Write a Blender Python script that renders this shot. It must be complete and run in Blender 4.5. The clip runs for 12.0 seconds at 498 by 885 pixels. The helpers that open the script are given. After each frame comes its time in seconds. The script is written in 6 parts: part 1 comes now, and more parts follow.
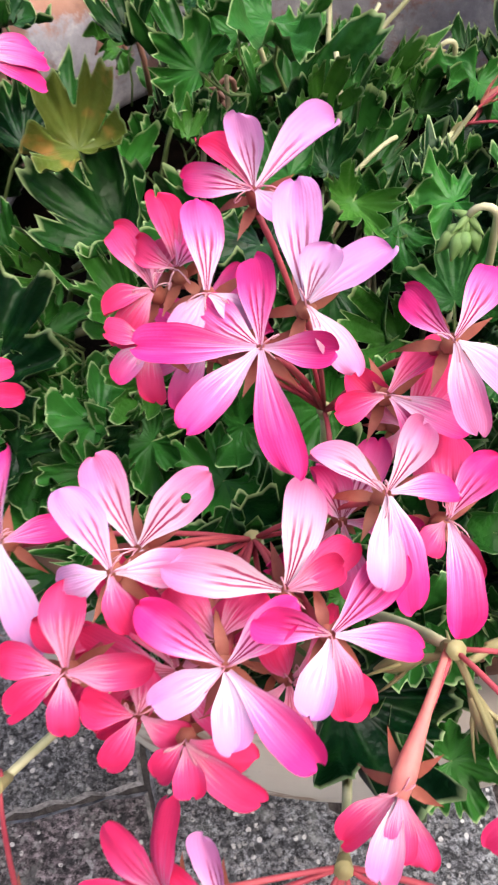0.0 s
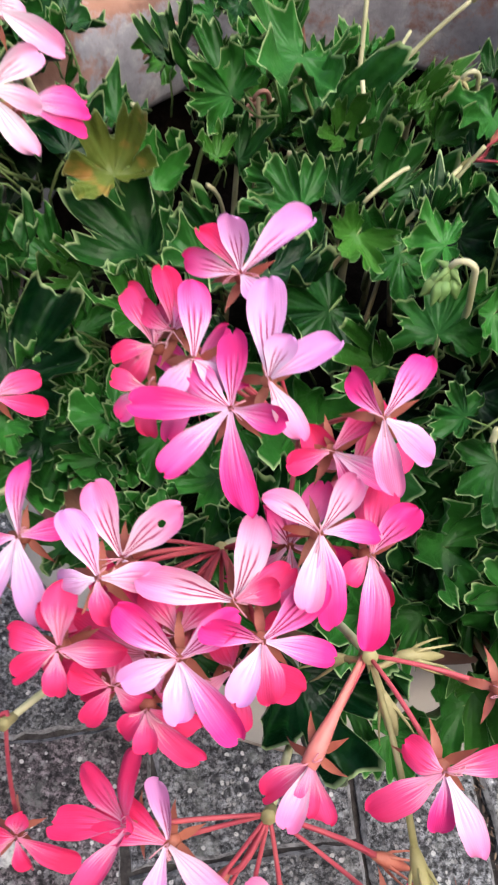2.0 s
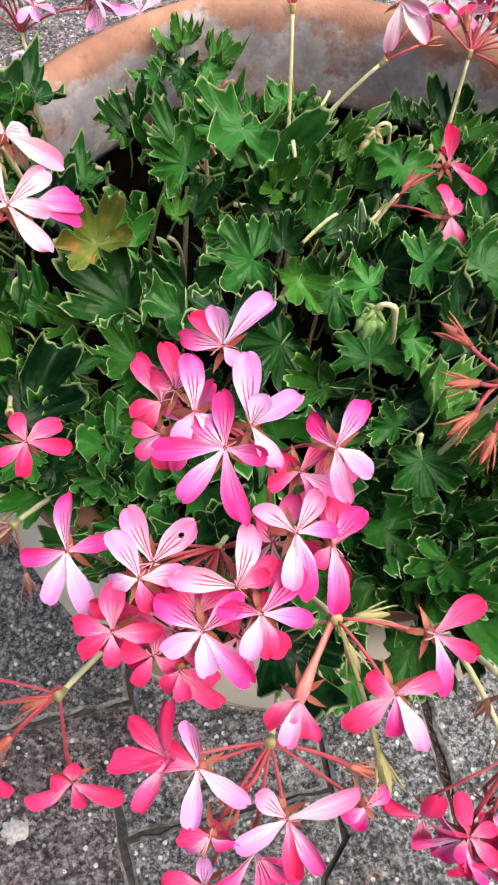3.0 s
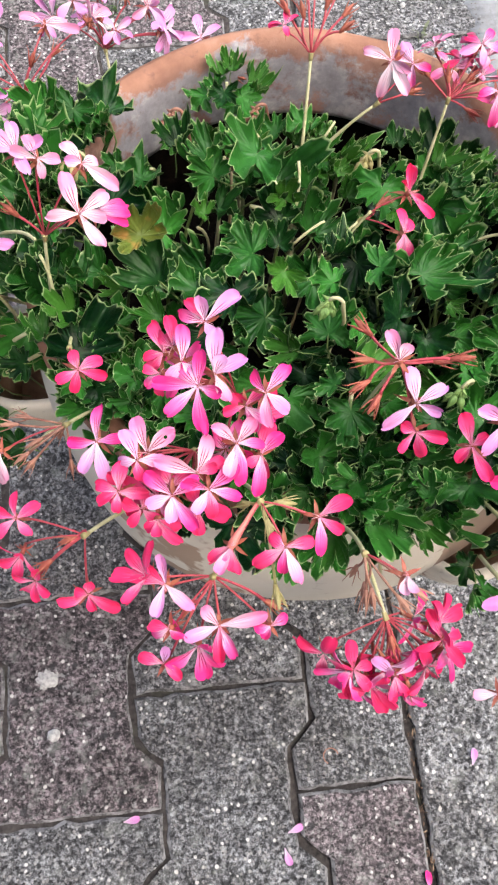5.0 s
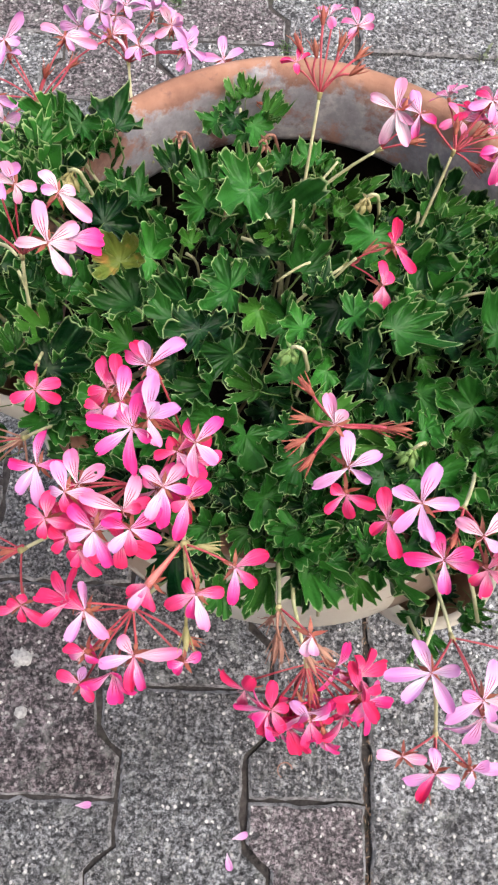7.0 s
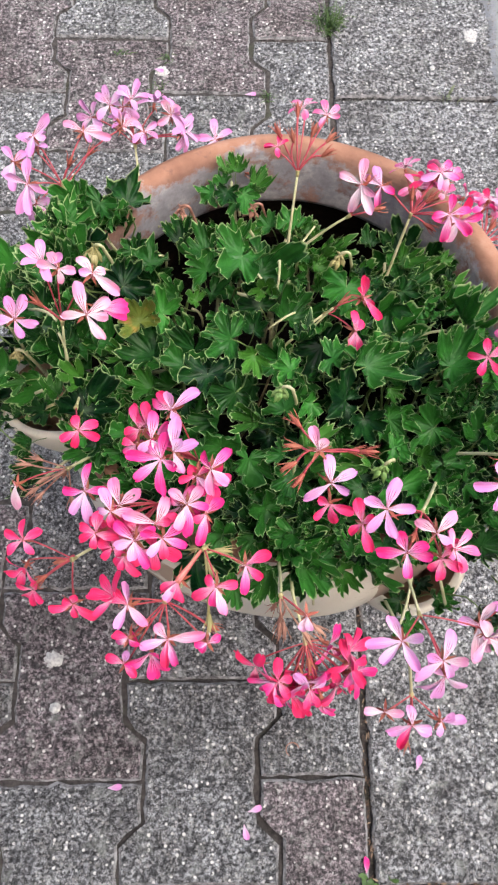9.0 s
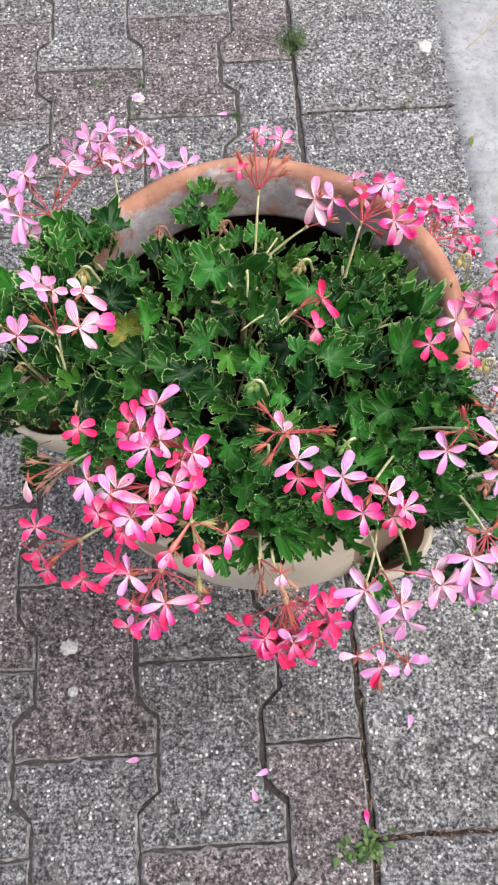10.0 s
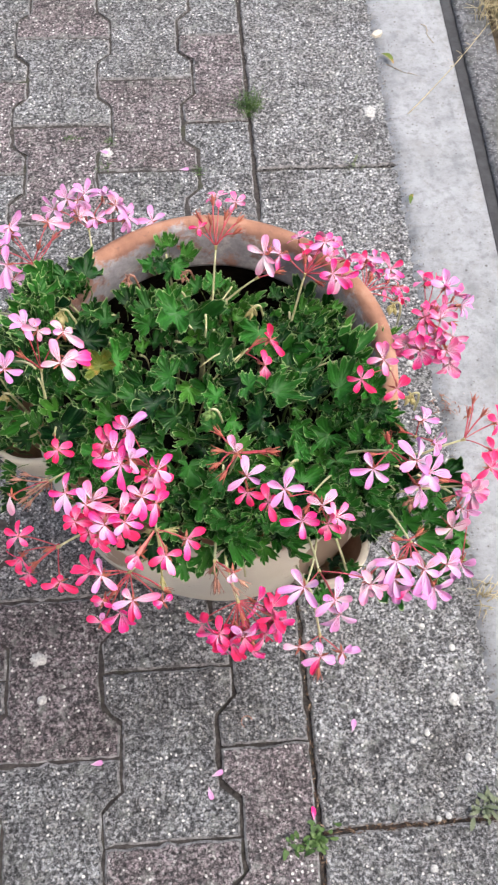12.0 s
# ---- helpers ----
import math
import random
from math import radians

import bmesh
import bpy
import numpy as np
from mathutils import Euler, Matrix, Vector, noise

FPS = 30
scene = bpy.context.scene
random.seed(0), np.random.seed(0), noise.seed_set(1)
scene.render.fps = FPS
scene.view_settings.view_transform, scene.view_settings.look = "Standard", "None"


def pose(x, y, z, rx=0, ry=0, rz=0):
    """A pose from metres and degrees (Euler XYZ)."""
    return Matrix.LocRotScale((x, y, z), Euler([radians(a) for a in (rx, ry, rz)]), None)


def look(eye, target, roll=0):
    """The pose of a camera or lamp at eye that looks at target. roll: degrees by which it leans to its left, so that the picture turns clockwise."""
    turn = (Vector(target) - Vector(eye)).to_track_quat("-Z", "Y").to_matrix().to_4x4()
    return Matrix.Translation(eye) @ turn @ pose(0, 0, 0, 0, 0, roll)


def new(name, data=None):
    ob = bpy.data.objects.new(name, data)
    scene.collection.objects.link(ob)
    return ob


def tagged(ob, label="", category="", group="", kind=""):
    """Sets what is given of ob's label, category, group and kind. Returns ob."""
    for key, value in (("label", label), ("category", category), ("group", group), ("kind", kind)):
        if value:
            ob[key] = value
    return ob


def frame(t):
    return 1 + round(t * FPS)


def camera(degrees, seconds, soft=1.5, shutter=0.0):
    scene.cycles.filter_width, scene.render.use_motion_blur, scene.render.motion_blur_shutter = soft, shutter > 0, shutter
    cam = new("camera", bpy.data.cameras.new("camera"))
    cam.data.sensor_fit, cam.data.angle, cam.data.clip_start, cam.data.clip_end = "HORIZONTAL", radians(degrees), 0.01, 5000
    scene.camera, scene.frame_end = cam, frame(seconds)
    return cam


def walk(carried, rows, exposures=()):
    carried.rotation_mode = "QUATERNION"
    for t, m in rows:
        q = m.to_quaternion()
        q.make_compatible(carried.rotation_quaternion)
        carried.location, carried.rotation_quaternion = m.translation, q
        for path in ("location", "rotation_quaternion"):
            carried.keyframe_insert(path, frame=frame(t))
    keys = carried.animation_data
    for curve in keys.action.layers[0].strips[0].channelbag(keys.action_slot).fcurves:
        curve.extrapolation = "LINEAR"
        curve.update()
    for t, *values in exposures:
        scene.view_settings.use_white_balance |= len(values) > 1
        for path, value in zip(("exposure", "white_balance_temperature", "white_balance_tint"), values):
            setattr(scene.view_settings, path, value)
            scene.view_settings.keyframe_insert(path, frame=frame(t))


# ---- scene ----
cam = camera(32.0, 12.0, soft=2.2, shutter=0.3)
PATH = [
    (0, (-0.207, 0.088, 0.626), (0.070, 1.071, -1.094), 3.6),
    (0.5, (-0.201, 0.100, 0.608), (0.141, 1.034, -1.127), 7.2),
    (1, (-0.193, 0.098, 0.599), (0.056, 1.032, -1.152), 2.8),
    (1.5, (-0.186, 0.088, 0.617), (0.070, 0.945, -1.172), 7.1),
    (2, (-0.197, 0.085, 0.664), (-0.016, 0.972, -1.119), 4.7),
    (2.5, (-0.204, 0.077, 0.694), (0.044, 0.970, -1.078), 5.8),
    (3, (-0.213, 0.071, 0.723), (0.094, 0.896, -1.073), 8.6),
    (3.5, (-0.207, 0.060, 0.744), (0.072, 0.895, -1.051), 7.0),
    (3.7, (-0.204, 0.059, 0.755), (0.035, 0.803, -1.086), 8.7),
    (5.3, (-0.195, 0.004, 0.858), (-0.033, 0.737, -0.996), 7.2),
    (5.5, (-0.196, 0.005, 0.863), (-0.023, 0.738, -0.99), 6.1),
    (6, (-0.187, 0.019, 0.868), (-0.062, 0.761, -0.986), 1.6),
    (6.5, (-0.167, 0.025, 0.865), (-0.107, 0.728, -1.006), 3.8),
    (7, (-0.145, 0.031, 0.866), (-0.094, 0.726, -1.009), 6.5),
    (7.5, (-0.141, 0.035, 0.877), (-0.109, 0.739, -0.995), 7.4),
    (7.7, (-0.143, 0.036, 0.879), (-0.114, 0.737, -0.994), 7.5),
    (9.3, (-0.152, -0.009, 0.989), (-0.083, 0.706, -0.878), 4.1),
    (9.5, (-0.15, -0.017, 1.002), (-0.106, 0.698, -0.865), 1.4),
    (10, (-0.137, -0.038, 1.037), (-0.083, 0.687, -0.826), 0.8),
    (10.5, (-0.136, -0.051, 1.058), (-0.07, 0.671, -0.806), 2.5),
    (11, (-0.139, -0.066, 1.094), (-0.075, 0.688, -0.757), 2.9),
    (11.5, (-0.135, -0.075, 1.111), (-0.055, 0.705, -0.729), 3.1),
    (12, (-0.138, -0.087, 1.123), (0.012, 0.712, -0.704), 6.9),
]
walk(cam, [(t, look(eye, target, roll)) for t, eye, target, roll in PATH],
     exposures=[(0, 0.26, 6400, 13), (0.5, 0.16, 6200, 21), (1, 0.04, 6100, 31), (1.5, 0.07, 6050, 27), (2, 0.09, 6300, 11), (2.6, 0.26, 6700, 9), (3.7, 0.28, 6700, 9), (5.5, 0.21, 6500, 10), (7.5, 0.11, 6500, 10), (9.5, 0.08, 6500, 10), (10.5, 0.09, 6500, 10), (11, 0.05, 6500, 10), (11.5, 0.12, 6500, 10), (12, 0.10, 6500, 10)])
SKY_STRENGTH, SUN_STRENGTH = 0.225, 2.9

# ---- world and light: open shade under a bright hazy sky ----
sky_world = bpy.data.worlds.new("sky")
scene.world = sky_world
sky_world.use_nodes = True
wn = sky_world.node_tree.nodes
sky = wn.new("ShaderNodeTexSky")
sky.sky_type, sky.sun_disc = "NISHITA", False
sky.sun_elevation, sky.sun_rotation = radians(58), radians(150)
sky.air_density, sky.dust_density, sky.ozone_density = 1.0, 7.0, 1.0
wn["Background"].inputs["Strength"].default_value = SKY_STRENGTH
sky_world.node_tree.links.new(sky.outputs[0], wn["Background"].inputs["Color"])
sun = new("sun", bpy.data.lights.new("sun", "SUN"))
sun.data.energy, sun.data.angle, sun.data.color = SUN_STRENGTH, radians(35), (1.0, 0.96, 0.9)
sun.matrix_world = look((1.2, 1.0, 3.0), (-0.1, 0.3, 0.0))


# ---- materials ----
class Nodes:
    """A material with short ways to add nodes."""

    def __init__(self, name):
        self.mat = bpy.data.materials.new(name)
        self.mat.use_nodes = True
        self.tree = self.mat.node_tree
        self.bsdf = self.tree.nodes["Principled BSDF"]

    def add(self, kind, **values):
        node = self.tree.nodes.new("ShaderNode" + kind)
        for key, value in values.items():
            if key in node.inputs:
                self.put(node.inputs[key], value)
        return node

    def put(self, socket, value):
        if isinstance(value, bpy.types.NodeSocket):
            self.tree.links.new(value, socket)
        else:
            socket.default_value = value

    def place(self):
        return self.add("NewGeometry").outputs["Position"]

    def noise(self, scale, detail=3.0, rough=0.6, at=None):
        node = self.add("TexNoise", Scale=scale, Detail=detail, Roughness=rough)
        self.put(node.inputs["Vector"], at or self.place())
        return node.outputs["Fac"]

    def cells(self, scale, at=None, out="Distance", random_ness=1.0):
        node = self.add("TexVoronoi", Scale=scale, Randomness=random_ness)
        self.put(node.inputs["Vector"], at or self.place())
        return node.outputs[out]

    def ramp(self, fac, *stops):
        node = self.add("ValToRGB")
        ramp = node.color_ramp
        while len(ramp.elements) < len(stops):
            ramp.elements.new(0.5)
        for e, (p, c) in zip(ramp.elements, stops):
            e.position = p
            e.color = (c, c, c, 1) if isinstance(c, (int, float)) else (*c, 1)
        self.put(node.inputs[0], fac)
        return node.outputs[0]

    def mix(self, fac, a, b, blend="MIX"):
        node = self.add("MixRGB")
        node.blend_type = blend
        for s, v in zip(node.inputs, (fac, a, b)):
            self.put(s, (*v, 1) if isinstance(v, tuple) and len(v) == 3 else v)
        return node.outputs[0]

    def math(self, op, a, b=0.0):
        node = self.add("Math")
        node.operation = op
        self.put(node.inputs[0], a)
        self.put(node.inputs[1], b)
        return node.outputs[0]

    def bump(self, height, strength, distance):
        node = self.add("Bump", Strength=strength, Distance=distance)
        self.put(node.inputs["Height"], height)
        self.put(self.bsdf.inputs["Normal"], node.outputs[0])

    def done(self, color, rough=0.8, **more):
        self.put(self.bsdf.inputs["Base Color"], color)
        self.put(self.bsdf.inputs["Roughness"], rough)
        for key, value in more.items():
            self.put(self.bsdf.inputs[key], value)
        return self.mat


def aggregate_concrete(name, dark, light, tint, white):
    """Weathered exposed-aggregate concrete: uneven pale grains and dark pits, blotched by lichen and dirt."""
    n = Nodes(name)
    here = n.place()
    bend = n.add("TexNoise", Scale=260.0, Detail=2.0)
    n.put(bend.inputs["Vector"], here)
    shift = n.add("VectorMath")
    shift.operation = "MULTIPLY_ADD"
    n.put(shift.inputs[0], bend.outputs["Color"])
    shift.inputs[1].default_value = (0.0016, 0.0016, 0.0016)
    n.put(shift.inputs[2], here)
    warped = shift.outputs[0]
    coarse = n.noise(215.0, 7.0, 0.80)
    base = n.ramp(coarse, (0.40, dark), (0.50, tuple(0.70 * a + 0.30 * c for a, c in zip(dark, light))), (0.60, tuple(1.12 * c for c in light)))
    rnd = n.add("ObjectInfo").outputs["Random"]
    base = n.mix(1.0, base, tint, "MULTIPLY")
    base = n.mix(n.math("MULTIPLY", rnd, 0.45), base, n.mix(1.0, base, (0.72, 0.72, 0.73), "MULTIPLY"))
    # pale stone grains of two sizes, crowded in some places
    pick = n.add("SeparateColor")
    n.put(pick.inputs[0], n.cells(270.0, warped, "Color"))
    crowd = n.ramp(n.noise(24.0, 3.0), (0.35, 0.25), (0.65, 1.0))
    few = n.ramp(pick.outputs[1], (1 - white, 0.0), (1 - white * 0.7, 1.0))
    grains = n.math("MULTIPLY", n.math("MULTIPLY", n.ramp(n.cells(270.0, warped), (0.34, 1.0), (0.48, 0.0)), few), crowd)
    base = n.mix(n.math("MULTIPLY", grains, 0.95), base, n.ramp(pick.outputs[0], (0.0, (0.30, 0.30, 0.30)), (1.0, (0.70, 0.69, 0.67))))
    big = n.add("SeparateColor")
    n.put(big.inputs[0], n.cells(95.0, warped, "Color"))
    spots = n.math("MULTIPLY", n.ramp(n.cells(95.0, warped), (0.16, 1.0), (0.30, 0.0)), n.ramp(big.outputs[2], (0.80, 0.0), (0.86, 1.0)))
    base = n.mix(n.math("MULTIPLY", spots, 0.45), base, (0.50, 0.51, 0.50))
    algae = n.ramp(n.noise(70.0, 6.0, 0.75), (0.42, 0.0), (0.58, 0.75))
    base = n.mix(algae, base, n.mix(1.0, base, (0.30, 0.30, 0.315), "MULTIPLY"))
    chalk = n.math("MULTIPLY", n.ramp(n.noise(190.0, 3.0, 0.6), (0.56, 0.0), (0.64, 0.60)), n.ramp(n.noise(31.0, 4.0), (0.44, 0.15), (0.60, 1.0)))
    base = n.mix(chalk, base, (0.62, 0.63, 0.64))
    flint = n.add("SeparateColor")
    n.put(flint.inputs[0], n.cells(170.0, warped, "Color"))
    dots = n.math("MULTIPLY", n.ramp(n.cells(170.0, warped), (0.25, 1.0), (0.33, 0.0)), n.ramp(flint.outputs[0], (0.80, 0.0), (0.83, 1.0)))
    base = n.mix(n.math("MULTIPLY", dots, 0.95), base, (0.84, 0.84, 0.83))
    pebble = n.add("SeparateColor")
    n.put(pebble.inputs[0], n.cells(105.0, warped, "Color"))
    stones = n.math("MULTIPLY", n.ramp(n.cells(105.0, warped), (0.30, 1.0), (0.42, 0.0)), n.ramp(pebble.outputs[1], (0.80, 0.0), (0.84, 1.0)))
    base = n.mix(n.math("MULTIPLY", stones, 0.75), base, (0.045, 0.047, 0.052))
    # dark pits, dirt and lichen in soft blotches
    base = n.mix(n.ramp(n.noise(250.0, 4.0, 0.7), (0.37, 0.95), (0.46, 0.0)), base, (0.008, 0.008, 0.010))
    base = n.mix(n.ramp(n.noise(9.0, 6.0, 0.65), (0.40, 0.0), (0.66, 0.75)), base, n.mix(1.0, base, (0.48, 0.45, 0.43), "MULTIPLY"))
    base = n.mix(n.ramp(n.noise(33.0, 6.0, 0.65), (0.54, 0.0), (0.63, 0.55)), base, n.mix(1.0, base, (0.42, 0.42, 0.44), "MULTIPLY"))
    base = n.mix(n.ramp(n.noise(42.0, 5.0, 0.7), (0.55, 0.0), (0.70, 0.5)), base, (0.30, 0.32, 0.30))
    n.bump(n.math("ADD", coarse, n.math("MULTIPLY", grains, 0.25)), 0.9, 0.003)
    return n.done(base, 0.92)


def make_materials():
    m = {}
    m["paver"] = aggregate_concrete("weathered_paver_concrete", (0.026, 0.028, 0.030), (0.535, 0.555, 0.587), (1.0, 1.0, 1.0), 0.46)
    m["paver_brown"] = aggregate_concrete("reddish_paver_concrete", (0.026, 0.028, 0.030), (0.475, 0.483, 0.508), (1.09, 0.92, 0.94), 0.40)
    m["slab"] = aggregate_concrete("weathered_slab_concrete", (0.026, 0.028, 0.031), (0.64, 0.662, 0.698), (1.0, 1.0, 1.0), 0.62)
    n = Nodes("worn_concrete_edge")
    c = n.ramp(n.noise(120.0, 6.0, 0.7), (0.38, (0.06, 0.06, 0.062)), (0.62, (0.31, 0.31, 0.32)))
    n.bump(n.noise(260.0, 5.0), 0.7, 0.002)
    m["arris"] = n.done(c, 0.93)
    n = Nodes("joint_soil")
    c = n.ramp(n.noise(160.0, 6.0), (0.3, (0.018, 0.016, 0.016)), (0.7, (0.080, 0.071, 0.068)))
    c = n.mix(n.ramp(n.noise(14.0), (0.58, 0.0), (0.72, 0.6)), c, (0.04, 0.055, 0.02))
    n.bump(n.noise(300.0), 0.8, 0.003)
    m["joint"] = n.done(c, 0.95)
    n = Nodes("smooth_gutter_concrete")
    c = n.ramp(n.noise(13.0, 8.0, 0.7), (0.30, (0.18, 0.190, 0.206)), (0.46, (0.275, 0.289, 0.312)), (0.66, (0.345, 0.362, 0.390)))
    c = n.mix(n.ramp(n.noise(260.0, 4.0, 0.7), (0.56, 0.0), (0.68, 0.55)), c, (0.17, 0.17, 0.17))
    c = n.mix(n.ramp(n.noise(70.0, 5.0, 0.7), (0.48, 0.0), (0.66, 0.6)), c, (0.15, 0.158, 0.17))
    c = n.mix(n.ramp(n.noise(20.0, 6.0, 0.75), (0.54, 0.0), (0.68, 0.5)), c, (0.20, 0.20, 0.195))
    c = n.mix(n.ramp(n.noise(38.0, 6.0, 0.75), (0.62, 0.0), (0.74, 0.55)), c, (0.24, 0.23, 0.21))
    c = n.mix(n.ramp(n.cells(30.0), (0.04, 0.9), (0.08, 0.0)), c, (0.09, 0.085, 0.08))
    fleck = n.math("MULTIPLY", n.ramp(n.cells(120.0), (0.10, 0.9), (0.22, 0.0)), n.ramp(n.noise(45.0, 3.0), (0.48, 0.0), (0.58, 1.0)))
    c = n.mix(fleck, c, (0.10, 0.095, 0.09))
    n.bump(n.noise(120.0, 7.0, 0.7), 0.5, 0.003)
    m["gutter"] = n.done(c, 0.9)
    n = Nodes("kerb_stone")
    c = n.ramp(n.noise(130.0, 7.0, 0.7), (0.36, (0.030, 0.031, 0.036)), (0.64, (0.20, 0.206, 0.222)))
    c = n.mix(n.ramp(n.noise(17.0), (0.5, 0.0), (0.65, 0.6)), c, (0.07, 0.075, 0.065))
    c = n.mix(n.ramp(n.cells(210.0), (0.14, 0.8), (0.26, 0.0)), c, (0.42, 0.42, 0.42))
    n.bump(n.noise(170.0), 0.6, 0.002)
    m["kerb"] = n.done(c, 0.9)
    # dark tone of the kerb's shaded side face, laid down as colour
    n = Nodes("kerb_shade")
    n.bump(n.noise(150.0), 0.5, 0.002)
    m["kerb_shade"] = n.done(n.ramp(n.noise(40.0), (0.3, (0.02, 0.021, 0.025)), (0.7, (0.05, 0.052, 0.058))), 0.75)
    n = Nodes("plaster")
    n.bump(n.noise(90.0, 6.0), 0.4, 0.004)
    m["plaster"] = n.done(n.ramp(n.noise(3.0, 8.0, 0.7), (0.3, (0.20, 0.19, 0.175)), (0.7, (0.32, 0.305, 0.28))), 0.9)
    n = Nodes("earth")
    n.bump(n.noise(60.0, 8.0), 1.0, 0.01)
    m["earth"] = n.done(n.ramp(n.noise(70.0, 6.0), (0.3, (0.05, 0.038, 0.026)), (0.7, (0.20, 0.155, 0.10))), 0.95)
    # near-black clay: the deep shade under the rim is put into its colour
    n = Nodes("shaded_clay")
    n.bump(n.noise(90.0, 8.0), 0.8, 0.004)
    m["inner_clay"] = n.done(n.ramp(n.noise(60.0, 6.0), (0.35, (0.004, 0.0035, 0.003)), (0.70, (0.022, 0.014, 0.010))), 0.95, **{"Specular IOR Level": 0.1})
    # dark soil, its colour lowered further to near black for the hollow's shade
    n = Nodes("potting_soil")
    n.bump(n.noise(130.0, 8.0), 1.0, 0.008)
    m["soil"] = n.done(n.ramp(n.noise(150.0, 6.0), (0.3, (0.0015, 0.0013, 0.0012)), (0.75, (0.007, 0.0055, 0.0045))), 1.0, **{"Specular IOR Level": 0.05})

    # terracotta with lime bloom, for the rim and the inside
    n = Nodes("limed_terracotta")
    c = n.ramp(n.noise(26.0, 6.0), (0.28, (0.22, 0.105, 0.070)), (0.52, (0.37, 0.190, 0.125)), (0.75, (0.48, 0.30, 0.225)))
    inner = n.add("Attribute")
    inner.attribute_name = "lime"
    lime = n.math("ADD", n.math("MULTIPLY", inner.outputs["Fac"], 0.20), n.noise(34.0, 9.0, 0.72))
    inner_clay = n.mix(inner.outputs["Fac"], c, n.ramp(n.noise(48.0, 6.0), (0.35, (0.19, 0.10, 0.085)), (0.65, (0.40, 0.24, 0.20))))
    c = n.mix(n.ramp(lime, (0.595, 0.0), (0.69, 0.92)), inner_clay, n.ramp(n.noise(52.0, 7.0, 0.7), (0.32, (0.21, 0.215, 0.245)), (0.52, (0.33, 0.335, 0.37)), (0.68, (0.55, 0.54, 0.555))))
    c = n.mix(n.ramp(n.noise(75.0, 5.0), (0.60, 0.0), (0.72, 0.7)), c, (0.16, 0.085, 0.075))
    n.bump(n.noise(90.0, 8.0), 0.5, 0.003)
    m["terracotta"] = n.done(c, 0.9)
    # cream wash on the outside, worn through to the clay in places
    n = Nodes("cream_washed_clay")
    c = n.ramp(n.noise(15.0, 4.0), (0.3, (0.74, 0.67, 0.56)), (0.7, (0.84, 0.79, 0.69)))
    c = n.mix(n.ramp(n.noise(11.0, 5.0, 0.55), (0.615, 0.0), (0.635, 0.85)), c, (0.40, 0.27, 0.185))
    rub = n.add("Attribute")
    rub.attribute_name = "worn"
    c = n.mix(n.ramp(n.math("ADD", rub.outputs["Fac"], n.math("MULTIPLY", n.noise(24.0, 3.0), 0.5)), (0.66, 0.0), (0.69, 0.9)), c, (0.36, 0.25, 0.18))
    c = n.mix(n.ramp(n.noise(120.0, 4.0), (0.62, 0.0), (0.75, 0.4)), c, (0.42, 0.36, 0.30))
    n.bump(n.noise(80.0, 6.0), 0.25, 0.002)
    m["cream"] = n.done(c, 0.8)

    n = Nodes("bare_clay")
    n.bump(n.noise(110.0, 7.0), 0.5, 0.003)
    m["bare_clay"] = n.done(n.ramp(n.noise(30.0, 6.0, 0.65), (0.3, (0.22, 0.13, 0.085)), (0.7, (0.42, 0.28, 0.19))), 0.9)
    # leaf: dark glossy green, a pale line along the margin, paler veins
    for key, deep, fresh in (("leaf", (0.001, 0.016, 0.004), (0.035, 0.178, 0.024)), ("leaf_young", (0.018, 0.085, 0.010), (0.058, 0.19, 0.026)),
                             ("leaf_old", (0.06, 0.12, 0.02), (0.22, 0.24, 0.05))):
        n = Nodes(key)
        rnd = n.add("ObjectInfo").outputs["Random"]
        isl = n.add("NewGeometry").outputs["Random Per Island"]
        who = n.math("FRACT", n.math("ADD", rnd, isl))
        tone = n.math("ADD", n.math("MULTIPLY", who, 0.7), n.math("MULTIPLY", n.noise(120.0, 4.0), 0.5))
        c = n.mix(n.ramp(tone, (0.30, 0.0), (1.0, 1.0)), deep, fresh)
        vein = n.add("Attribute")
        vein.attribute_name = "vein"
        c = n.mix(n.math("MULTIPLY", vein.outputs["Fac"], 0.09), c, (0.06, 0.20, 0.04))
        edge = n.add("Attribute")
        edge.attribute_name = "margin"
        c = n.mix(n.ramp(edge.outputs["Fac"], (0.35, 0.0), (0.9, 0.9)), c, (0.40, 0.54, 0.25))
        if key == "leaf_old":
            c = n.mix(n.ramp(n.noise(60.0), (0.5, 0.0), (0.62, 0.8)), c, (0.42, 0.22, 0.07))
        n.bump(n.math("ADD", n.math("MULTIPLY", n.noise(420.0, 3.0), 0.4), n.noise(170.0, 2.0)), 0.5, 0.0016)
        m[key] = n.done(c, n.ramp(n.noise(90.0), (0.3, 0.30), (0.7, 0.46)), **{"Specular IOR Level": 0.22, "Subsurface Weight": 0.03, "Subsurface Radius": (0.001, 0.002, 0.0005), "Subsurface Scale": 1.0})

    # petals: colour deepens from a pale claw to the tip; dark veins on the two upper ones
    def petal(key, claw, middle, tip, vein_color, veins):
        n = Nodes(key)
        uv = n.add("UVMap")
        xy = n.add("SeparateXYZ")
        n.put(xy.inputs[0], uv.outputs[0])
        along, across = xy.outputs[1], xy.outputs[0]
        rnd = n.add("ObjectInfo").outputs["Random"]
        wob = n.add("TexNoise", Scale=3.0)
        n.put(wob.inputs["Vector"], uv.outputs[0])
        stretch = n.add("Mapping")
        stretch.inputs["Scale"].default_value = (22.0, 1.3, 1.0)
        n.put(stretch.inputs["Vector"], uv.outputs[0])
        n.put(stretch.inputs["Location"], rnd)
        fibre = n.noise(1.0, 3.0, 0.6, stretch.outputs[0])
